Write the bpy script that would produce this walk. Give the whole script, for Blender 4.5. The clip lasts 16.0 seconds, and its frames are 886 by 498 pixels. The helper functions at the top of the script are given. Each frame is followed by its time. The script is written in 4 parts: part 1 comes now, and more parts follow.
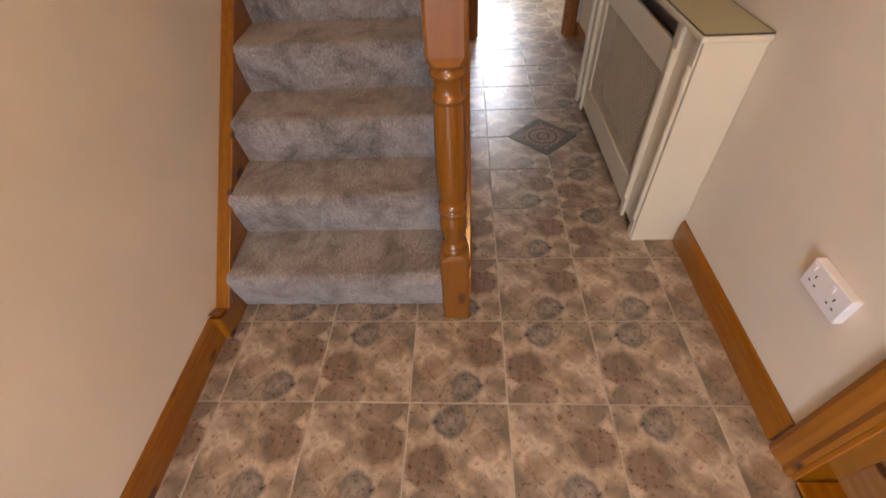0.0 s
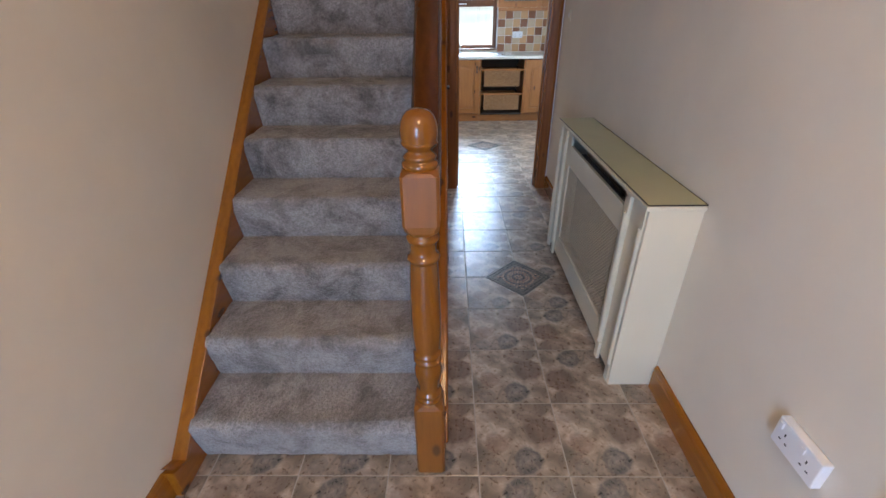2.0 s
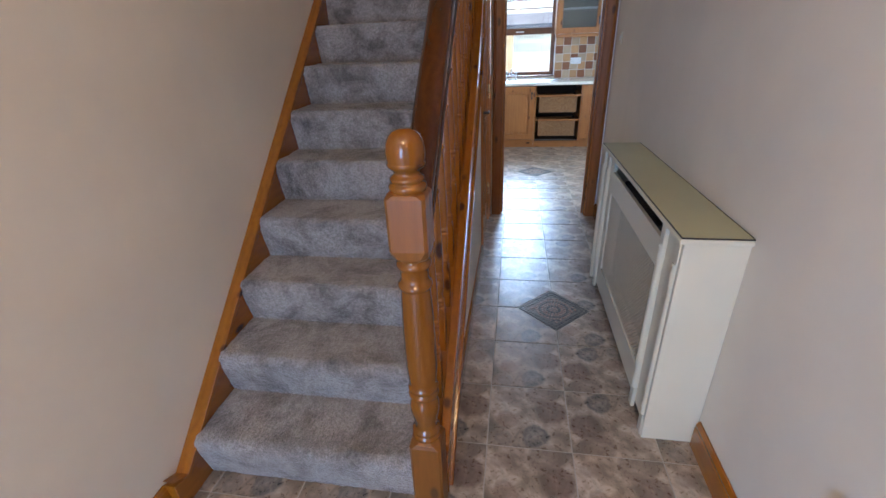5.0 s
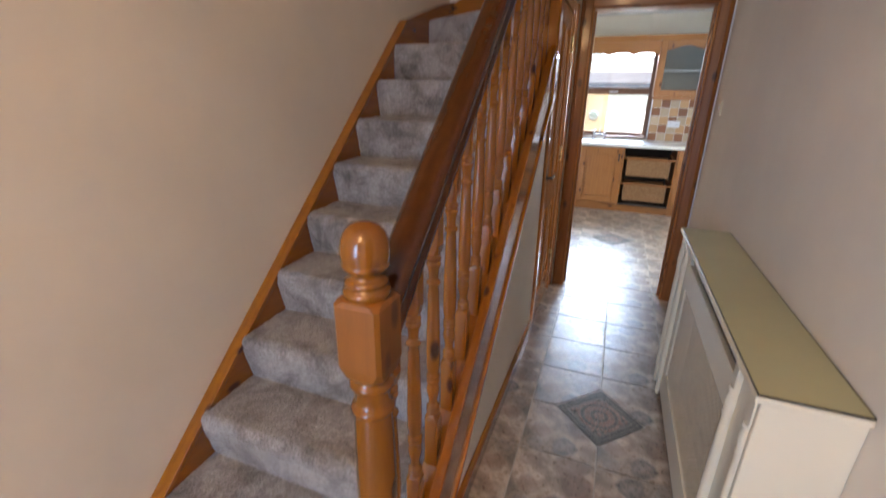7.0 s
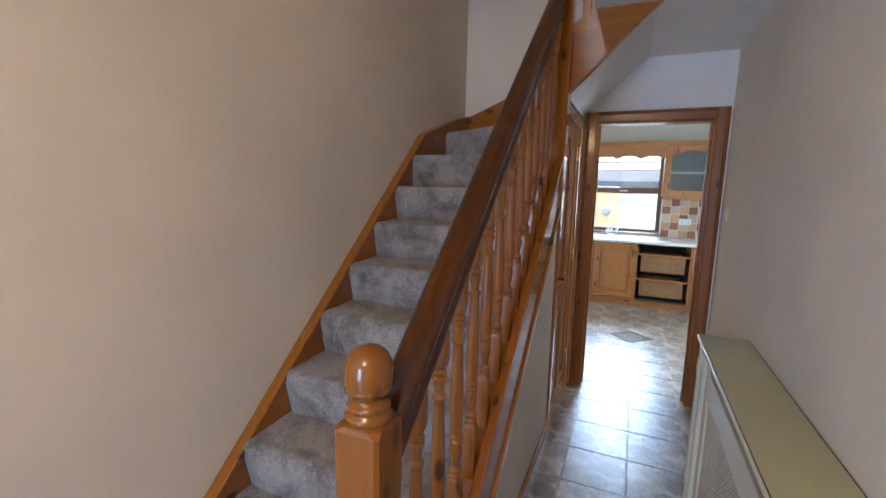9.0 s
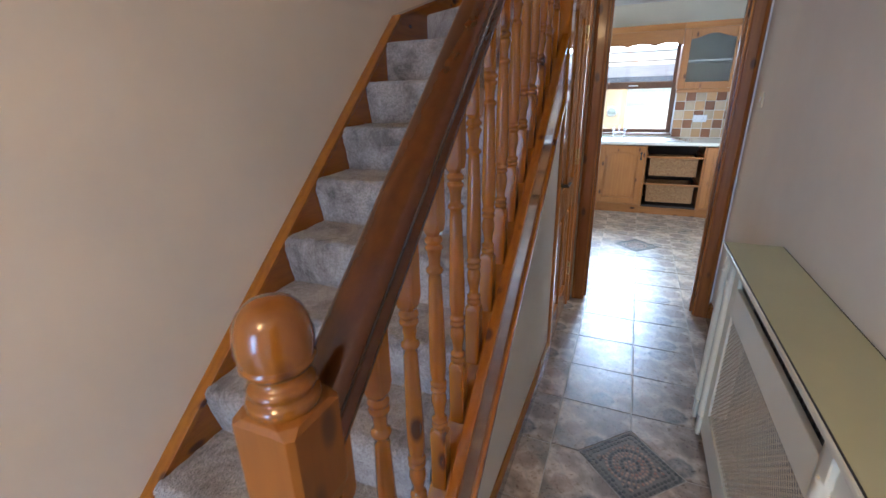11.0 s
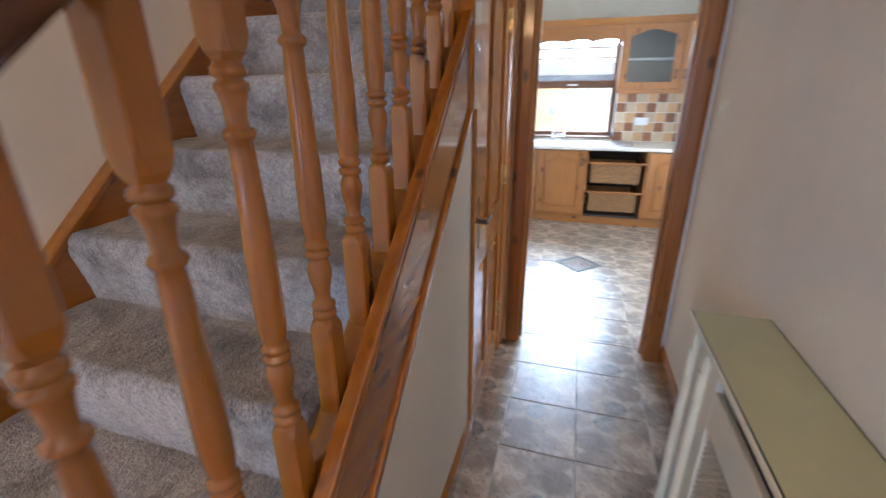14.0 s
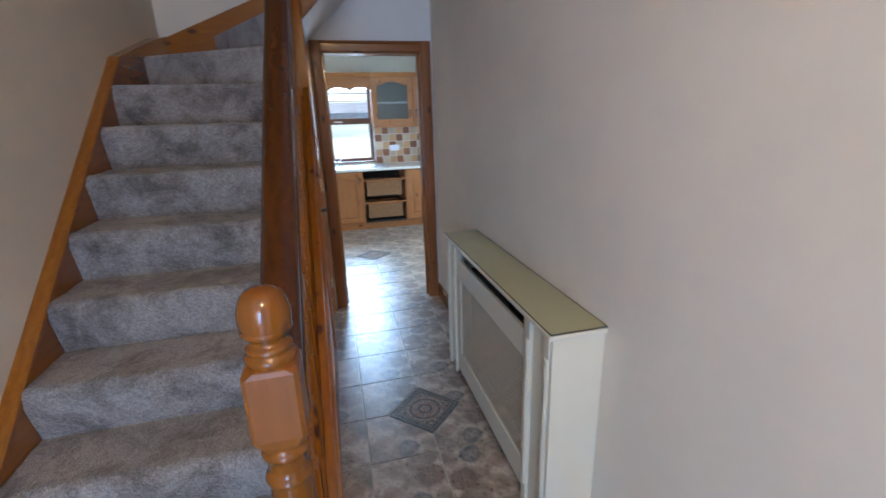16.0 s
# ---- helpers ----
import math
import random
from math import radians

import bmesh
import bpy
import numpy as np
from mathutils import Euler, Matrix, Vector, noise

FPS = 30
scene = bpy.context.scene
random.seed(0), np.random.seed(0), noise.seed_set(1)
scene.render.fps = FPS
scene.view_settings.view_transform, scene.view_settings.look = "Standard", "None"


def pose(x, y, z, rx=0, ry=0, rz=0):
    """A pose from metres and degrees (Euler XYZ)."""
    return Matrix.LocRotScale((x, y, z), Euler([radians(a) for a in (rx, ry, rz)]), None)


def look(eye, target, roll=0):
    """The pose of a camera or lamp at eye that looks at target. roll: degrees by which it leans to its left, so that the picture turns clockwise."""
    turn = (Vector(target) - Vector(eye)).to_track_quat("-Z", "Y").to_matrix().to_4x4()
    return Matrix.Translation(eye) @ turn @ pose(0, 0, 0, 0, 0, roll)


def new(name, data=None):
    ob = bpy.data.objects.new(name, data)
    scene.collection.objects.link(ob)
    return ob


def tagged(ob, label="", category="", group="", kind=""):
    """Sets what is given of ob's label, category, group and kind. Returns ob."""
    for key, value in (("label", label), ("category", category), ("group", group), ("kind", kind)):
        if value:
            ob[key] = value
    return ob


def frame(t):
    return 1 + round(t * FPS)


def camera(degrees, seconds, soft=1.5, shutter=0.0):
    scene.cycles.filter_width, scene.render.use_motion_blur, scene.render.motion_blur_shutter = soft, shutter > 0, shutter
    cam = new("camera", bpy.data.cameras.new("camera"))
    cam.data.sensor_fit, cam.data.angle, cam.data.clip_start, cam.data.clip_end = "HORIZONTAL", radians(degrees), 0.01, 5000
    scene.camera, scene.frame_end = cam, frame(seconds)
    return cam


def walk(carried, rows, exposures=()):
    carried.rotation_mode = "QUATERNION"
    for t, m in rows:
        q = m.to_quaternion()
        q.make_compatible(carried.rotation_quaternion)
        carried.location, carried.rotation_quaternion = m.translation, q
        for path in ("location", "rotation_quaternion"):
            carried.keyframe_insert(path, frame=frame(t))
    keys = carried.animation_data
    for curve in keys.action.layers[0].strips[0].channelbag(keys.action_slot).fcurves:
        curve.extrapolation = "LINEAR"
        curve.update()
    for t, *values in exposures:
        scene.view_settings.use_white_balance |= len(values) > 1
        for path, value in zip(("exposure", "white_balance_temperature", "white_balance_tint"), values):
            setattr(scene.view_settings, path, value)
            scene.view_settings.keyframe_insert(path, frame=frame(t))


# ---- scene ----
cam = camera(92.0, 16.0, 1.5, 0.4)
PATH = [
    (0, (-0.029, -0.007, 1.405), (-0.138, 1.381, -0.031), -3.8),
    (0.5, (-0.027, -0.005, 1.446), (-0.112, 1.522, 0.157), -2.8),
    (0.7, (-0.015, -0.008, 1.459), (-0.11, 1.578, 0.244), -2.9),
    (1, (-0.027, -0.008, 1.473), (-0.086, 1.641, 0.343), -1.8),
    (1.5, (-0.018, -0.019, 1.497), (-0.065, 1.706, 0.487), -1.1),
    (2, (0.003, -0.005, 1.498), (-0.029, 1.738, 0.518), -0.8),
    (2.5, (0.055, 0.022, 1.51), (0.03, 1.791, 0.577), -0.9),
    (3, (0.108, 0.055, 1.498), (0.084, 1.831, 0.578), -1.0),
    (3.5, (0.127, 0.057, 1.492), (0.032, 1.842, 0.595), -0.7),
    (4, (0.113, 0.055, 1.5), (-0.094, 1.833, 0.608), -0.4),
    (4.2, (0.158, 0.057, 1.48), (-0.114, 1.839, 0.613), -2.3),
    (6.3, (0.19, 0.302, 1.461), (-0.238, 2.036, 0.561), -0.4),
    (6.5, (0.215, 0.364, 1.463), (-0.262, 2.084, 0.562), -0.3),
    (7, (0.326, 0.393, 1.514), (-0.355, 2.144, 0.826), 0.7),
    (7.5, (0.377, 0.393, 1.6), (-0.371, 2.219, 1.276), 1.0),
    (8, (0.362, 0.382, 1.635), (-0.42, 2.211, 1.429), 1.0),
    (8.5, (0.358, 0.384, 1.617), (-0.442, 2.207, 1.425), 1.1),
    (9, (0.354, 0.386, 1.594), (-0.442, 2.196, 1.294), 1.2),
    (9.5, (0.346, 0.386, 1.571), (-0.424, 2.161, 1.064), 0.1),
    (9.7, (0.345, 0.411, 1.534), (-0.411, 2.171, 0.96), 0.1),
    (11.8, (0.271, 1.063, 1.51), (-0.494, 2.775, 0.816), -2.0),
    (12, (0.288, 1.193, 1.516), (-0.48, 2.901, 0.814), -1.5),
    (12.5, (0.361, 1.502, 1.498), (-0.448, 3.199, 0.816), -0.9),
    (12.8, (0.387, 1.605, 1.496), (-0.456, 3.284, 0.811), -1.3),
    (13, (0.358, 1.633, 1.488), (-0.486, 3.313, 0.805), -0.8),
    (13.5, (0.351, 1.636, 1.503), (-0.515, 3.296, 0.800), -0.7),
    (14, (0.310, 1.430, 1.534), (-0.236, 3.219, 0.829), -0.5),
    (14.5, (0.247, 1.119, 1.562), (0.087, 2.997, 0.895), 0.4),
    (15, (0.222, 0.86, 1.582), (0.149, 2.762, 0.969), -1.2),
    (15.5, (0.19, 0.54, 1.579), (0.318, 2.441, 0.969), -1.0),
    (15.6, (0.172, 0.48, 1.58), (0.359, 2.377, 0.976), -1.0),
    (16, (0.077, 0.267, 1.569), (0.532, 2.124, 0.983), -1.8),
]
LIGHT = [(0, 0.82, 8400, 25), (1.0, 0.82, 8100, 25), (2.0, 0.83, 5950, 14), (3.5, 0.8, 5600, 13), (6.5, 0.97, 5900, 15), (7.2, 1.08, 6600, 18), (8.5, 0.95, 6100, 12), (9.5, 1.06, 5650, 11), (12.0, 1.22, 5950, 15), (13.5, 1.46, 6100, 16), (14.5, 1.40, 5850, 13), (15.0, 1.32, 5700, 11), (15.5, 1.12, 5650, 12), (16, 0.86, 5400, 9)]
walk(cam, [(t, look(eye, target, roll)) for t, eye, target, roll in PATH], LIGHT)

# ---- world, sun, lamps ----
world = bpy.data.worlds.new("sky")
scene.world = world
world.use_nodes = True
wn = world.node_tree
sky = wn.nodes.new("ShaderNodeTexSky")
sky.sky_type = "NISHITA"
sky.sun_disc = False
sky.sun_elevation = radians(42)
sky.sun_rotation = radians(200)
wn.links.new(sky.outputs[0], wn.nodes["Background"].inputs[0])
wn.nodes["Background"].inputs[1].default_value = 0.15
sun = new("sun", bpy.data.lights.new("sun", "SUN"))
sun.data.energy, sun.data.angle, sun.data.color = 2.2, radians(0.5), (1.0, 0.95, 0.87)
sun.matrix_world = look((-1.5, -4, 4.2), (0, 0, 0))


def area(name, m, w, h, power, color):
    ob = new(name, bpy.data.lights.new(name, "AREA"))
    ob.data.shape, ob.data.size, ob.data.size_y = "RECTANGLE", w, h
    ob.data.energy, ob.data.color = power, color
    ob.matrix_world = m
    return ob


area("front_door_daylight", look((-0.54, -2.26, 1.08), (0.25, 1.6, 0.6)), 0.68, 1.6, 33, (0.36, 0.61, 1.0))
# Warm fill added to brighten the stairwell; no source is seen up there.
area("landing_fill", look((0.2, -1.3, 3.9), (-0.4, 2.5, 1.4)), 1.0, 1.0, 7.2, (1.0, 0.66, 0.40))
# Lamp hung over the yard, added in place of sky light through the window.
area("kitchen_sky_stand_in", look((0.75, 8.9, 2.75), (0.30, 5.0, 0.35)), 1.8, 1.4, 320, (0.58, 0.79, 1.0))
area("kitchen_side_window_daylight", look((2.45, 5.6, 1.5), (0.6, 4.2, 1.0)), 1.15, 1.05, 32, (0.72, 0.86, 1.0))
lamp = new("hall_ceiling_bulb", bpy.data.lights.new("hall_ceiling_bulb", "POINT"))
lamp.data.energy, lamp.data.color, lamp.data.shadow_soft_size = 21, (1.0, 0.63, 0.27), 0.13
lamp.location = (0.15, -0.50, 2.33)


# ---- materials ----
def mat(name):
    m = bpy.data.materials.new(name)
    m.use_nodes = True
    nt = m.node_tree
    return m, nt, nt.nodes["Principled BSDF"]


def nd(nt, kind, **kw):
    n = nt.nodes.new("ShaderNode" + kind)
    for k, v in kw.items():
        n.inputs[k.replace("_", " ")].default_value = v
    return n


def ramp(nt, src, stops):
    r = nt.nodes.new("ShaderNodeValToRGB")
    e = r.color_ramp.elements
    e[0].position, e[0].color = stops[0][0], (*stops[0][1], 1)
    e[1].position, e[1].color = stops[-1][0], (*stops[-1][1], 1)
    for p, c in stops[1:-1]:
        s = e.new(p)
        s.color = (*c, 1)
    nt.links.new(src, r.inputs[0])
    return r.outputs[0]


def mix(nt, fac, a, b, mode="MIX"):
    n = nt.nodes.new("ShaderNodeMix")
    n.data_type, n.blend_type = "RGBA", mode
    for sock, v in ((n.inputs[0], fac), (n.inputs[6], a), (n.inputs[7], b)):
        if isinstance(v, (int, float)):
            sock.default_value = v
        elif isinstance(v, tuple):
            sock.default_value = (*v, 1)
        else:
            nt.links.new(v, sock)
    return n.outputs[2]


def mth(nt, op, a, b=0.0):
    n = nt.nodes.new("ShaderNodeMath")
    n.operation = op
    for sock, v in zip(n.inputs, (a, b)):
        if isinstance(v, (int, float)):
            sock.default_value = v
        else:
            nt.links.new(v, sock)
    return n.outputs[0]


def coords(nt, scale=(1, 1, 1), shift=0.0):
    tc = nt.nodes.new("ShaderNodeTexCoord")
    mp = nt.nodes.new("ShaderNodeMapping")
    mp.inputs["Scale"].default_value = scale
    src = tc.outputs["Object"]
    if shift:
        oi = nt.nodes.new("ShaderNodeObjectInfo")
        add = nt.nodes.new("ShaderNodeVectorMath")
        add.operation = "MULTIPLY_ADD"
        comb = nt.nodes.new("ShaderNodeCombineXYZ")
        for i in range(3):
            nt.links.new(oi.outputs["Random"], comb.inputs[i])
        nt.links.new(comb.outputs[0], add.inputs[0])
        add.inputs[1].default_value = (shift, shift * 1.7, shift * 0.6)
        nt.links.new(src, add.inputs[2])
        src = add.outputs[0]
    nt.links.new(src, mp.inputs[0])
    return mp.outputs[0]


def noise_tex(nt, vec, scale, detail=4, rough=0.55, distort=0.0):
    n = nd(nt, "TexNoise", Scale=scale, Detail=detail, Roughness=rough, Distortion=distort)
    nt.links.new(vec, n.inputs["Vector"])
    return n.outputs["Fac"]


def bump(nt, bsdf, h, strength, dist):
    b = nd(nt, "Bump", Strength=strength, Distance=dist)
    nt.links.new(h, b.inputs["Height"])
    nt.links.new(b.outputs[0], bsdf.inputs["Normal"])


def paint(name, col, rough=0.6, vary=0.06, relief=0.12):
    m, nt, b = mat(name)
    v = coords(nt)
    a = noise_tex(nt, v, 2.2, 5)
    dark = tuple(c * (1 - vary) for c in col)
    light = tuple(min(1, c * (1 + vary * 0.6)) for c in col)
    nt.links.new(ramp(nt, a, [(0.3, dark), (0.7, light)]), b.inputs["Base Color"])
    b.inputs["Roughness"].default_value = rough
    bump(nt, b, noise_tex(nt, v, 160, 3), relief, 0.002)
    return m


def wood(name, axis, light, dark, rough=0.22, coat=0.75, knots=0.92, shift=7.0, bands=0.22, rare=0.52, relief=0.025):
    """Varnished timber with the grain along one axis, and scattered knots."""
    m, nt, b = mat(name)
    s = [9.0, 9.0, 9.0]
    s[axis] = 0.8
    v = coords(nt, tuple(s), shift)
    w = nt.nodes.new("ShaderNodeTexWave")
    w.wave_type, w.bands_direction = "BANDS", ("Y", "X", "X")[axis]
    for k, x in (("Scale", 0.9), ("Distortion", 7.0), ("Detail", 3.0), ("Detail Scale", 1.4)):
        w.inputs[k].default_value = x
    nt.links.new(v, w.inputs["Vector"])
    fine = noise_tex(nt, v, 6.0, 6, 0.7)
    g = mth(nt, "ADD", mth(nt, "MULTIPLY", w.outputs["Fac"], bands), mth(nt, "MULTIPLY", fine, 0.85))
    mid = tuple((p + q) / 2 for p, q in zip(light, dark))
    col = ramp(nt, g, [(0.2, light), (0.55, mid), (0.9, dark)])
    tone = noise_tex(nt, coords(nt, (1.5, 1.5, 1.5), shift), 1.6, 2)
    col = mix(nt, 0.35, col, ramp(nt, tone, [(0.3, (0.72, 0.66, 0.6)), (0.7, (1.0, 1.0, 1.0))]), "MULTIPLY")
    ks = [13.0, 13.0, 13.0]
    ks[axis] = 6.0
    vo = nd(nt, "TexVoronoi", Scale=1.0, Randomness=1.0)
    nt.links.new(coords(nt, tuple(ks), shift), vo.inputs["Vector"])
    k = mth(nt, "MULTIPLY", ramp(nt, vo.outputs["Distance"], [(0.13, (1, 1, 1)), (0.24, (0, 0, 0))]), knots)
    few = nt.nodes.new("ShaderNodeSeparateColor")
    nt.links.new(vo.outputs["Color"], few.inputs[0])
    k = mth(nt, "MULTIPLY", k, mth(nt, "GREATER_THAN", few.outputs[0], rare))
    col = mix(nt, k, col, (0.07, 0.022, 0.008))
    nt.links.new(col, b.inputs["Base Color"])
    b.inputs["Roughness"].default_value = rough
    b.inputs["Coat Weight"].default_value = coat
    b.inputs["Coat Roughness"].default_value = 0.06
    b.inputs["Specular IOR Level"].default_value = 0.45
    if relief:
        bump(nt, b, g, relief, 0.002)
    return m


ORANGE, BROWN = (0.40, 0.145, 0.007), (0.23, 0.066, 0.003)
PINE_L, PINE_D = (0.52, 0.215, 0.050), (0.30, 0.105, 0.020)
gloss_x = wood("varnished_pine_x", 0, ORANGE, BROWN)
gloss_y = wood("varnished_pine_y", 1, ORANGE, BROWN)
gloss_z = wood("varnished_pine_z", 2, ORANGE, BROWN, 0.2, 0.9, bands=0.06, relief=0.0)
turned_wood = wood("turned_baluster_pine", 2, (0.37, 0.128, 0.007), (0.29, 0.094, 0.005), 0.2, 0.9, 0.95, bands=0.04, rare=0.72, relief=0.0)
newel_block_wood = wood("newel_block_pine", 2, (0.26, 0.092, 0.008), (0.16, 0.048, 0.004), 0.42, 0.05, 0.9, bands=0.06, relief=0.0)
newel_wood = wood("newel_pine", 2, (0.26, 0.092, 0.008), (0.16, 0.048, 0.004), 0.2, 0.3, 0.9, bands=0.06, relief=0.0)
rail_y = wood("dark_handrail_timber", 1, (0.092, 0.026, 0.0038), (0.044, 0.012, 0.0018), 0.16, 0.1, 0.1)
pine_x = wood("pine_x", 0, PINE_L, PINE_D, 0.24, 0.6, rare=0.42)
pine_y = wood("pine_y", 1, PINE_L, PINE_D, 0.24, 0.6, rare=0.42)
pine_z = wood("pine_z", 2, PINE_L, PINE_D, 0.24, 0.6, rare=0.42)
kit_x = wood("kitchen_pine_x", 0, (0.46, 0.19, 0.050), (0.29, 0.105, 0.024), 0.35, 0.3, 0.95, 7.0, 0.12, 0.40)
kit_z = wood("kitchen_pine_z", 2, (0.46, 0.19, 0.050), (0.29, 0.105, 0.024), 0.35, 0.3, 0.95, 7.0, 0.12, 0.40)
# The same pine made darker: dim light at the doorway is in its colour.
shaded_frame_x = wood("shaded_frame_pine_x", 0, (0.31, 0.112, 0.020), (0.21, 0.066, 0.011), 0.3, 0.15, rare=0.35)
shaded_frame_z = wood("shaded_frame_pine_z", 2, (0.31, 0.112, 0.020), (0.21, 0.066, 0.011), 0.3, 0.15, rare=0.35)
win_wood = wood("window_timber", 2, (0.20, 0.085, 0.04), (0.12, 0.045, 0.02), 0.35, 0.3, 0.1)
oak_floor = wood("laminate_floor", 1, (0.45, 0.26, 0.12), (0.30, 0.15, 0.06), 0.35, 0.1)
wall_paint = paint("magnolia_paint", (0.75, 0.68, 0.57), 0.8)
kitchen_paint = paint("kitchen_cream_paint", (0.80, 0.72, 0.58), 0.6)
white_paint = paint("white_ceiling_paint", (0.82, 0.81, 0.79), 0.75)
cream_gloss = paint("cream_gloss_paint", (0.70, 0.64, 0.49), 0.32, 0.05, 0.05)
olive_top = paint("olive_green_lining", (0.45, 0.43, 0.25), 0.30, 0.08, 0.03)
white_plastic = paint("white_plastic", (0.82, 0.82, 0.84), 0.3, 0.02, 0.0)
render_white = paint("outside_render", (0.82, 0.78, 0.68), 0.85)
concrete = paint("yard_concrete", (0.40, 0.39, 0.37), 0.9, 0.2, 0.4)
slate = paint("slate_grey", (0.07, 0.08, 0.10), 0.6, 0.2)
# Near-black brown for base unit backs and the basket bay's bottom.
dark_brown = paint("dark_interior", (0.05, 0.035, 0.025), 0.8)
cabinet_grey = paint("cabinet_lining", (0.36, 0.34, 0.30), 0.6)
iron = paint("black_iron", (0.02, 0.018, 0.016), 0.4)
ivory_top = paint("cream_laminate", (0.80, 0.76, 0.66), 0.25, 0.05, 0.02)
grout = paint("pale_grout", (0.47, 0.43, 0.37), 0.8, 0.15)
# Cream enamel made near-black: the shade inside the cover is in the colour.
radiator_shade = paint("shaded_radiator_enamel", (0.10, 0.09, 0.08), 0.6)
socket_black = paint("socket_hole_black", (0.02, 0.02, 0.02), 0.6)


def metal(name, col, rough):
    m, nt, b = mat(name)
    b.inputs["Base Color"].default_value = (*col, 1)
    b.inputs["Metallic"].default_value = 1.0
    v = coords(nt)
    nt.links.new(ramp(nt, noise_tex(nt, v, 40, 3), [(0.3, (rough * 0.7,) * 3), (0.7, (rough * 1.3,) * 3)]), b.inputs["Roughness"])
    return m


chrome = metal("chrome", (0.85, 0.86, 0.88), 0.12)
steel = metal("brushed_steel", (0.62, 0.63, 0.64), 0.28)
brass = metal("brass", (0.72, 0.55, 0.25), 0.3)


def glass_mat(name, rough=0.0, tint=(1, 1, 1)):
    m, nt, b = mat(name)
    b.inputs["Base Color"].default_value = (*tint, 1)
    b.inputs["Transmission Weight"].default_value = 1.0
    b.inputs["Roughness"].default_value = rough
    b.inputs["IOR"].default_value = 1.45
    return m


glass = glass_mat("window_glass")
cabinet_glass = glass_mat("cabinet_obscured_glass", 0.2, (0.66, 0.66, 0.58))
frosted = glass_mat("frosted_glass", 0.2, (0.80, 0.86, 0.80))


def carpet_mat():
    m, nt, b = mat("grey_pile_carpet")
    v = coords(nt)
    big = noise_tex(nt, v, 6.5, 7, 0.68, 0.5)
    mid = noise_tex(nt, v, 75, 3, 0.6)
    fine = noise_tex(nt, v, 180, 2, 0.7)
    c1 = ramp(nt, big, [(0.34, (0.15, 0.13, 0.112)), (0.45, (0.30, 0.266, 0.238)), (0.57, (0.45, 0.41, 0.375))])
    col = mix(nt, 0.5, c1, ramp(nt, mid, [(0.35, (0.45, 0.43, 0.42)), (0.62, (1, 1, 1))]), "MULTIPLY")
    col = mix(nt, 0.45, col, ramp(nt, fine, [(0.40, (0.18, 0.165, 0.155)), (0.55, (1, 1, 1))]), "MULTIPLY")
    nt.links.new(col, b.inputs["Base Color"])
    b.inputs["Roughness"].default_value = 0.95
    b.inputs["Sheen Weight"].default_value = 0.35
    h = mth(nt, "ADD", mth(nt, "MULTIPLY", fine, 0.6), mid)
    bump(nt, b, h, 1.0, 0.010)
    return m


carpet = carpet_mat()


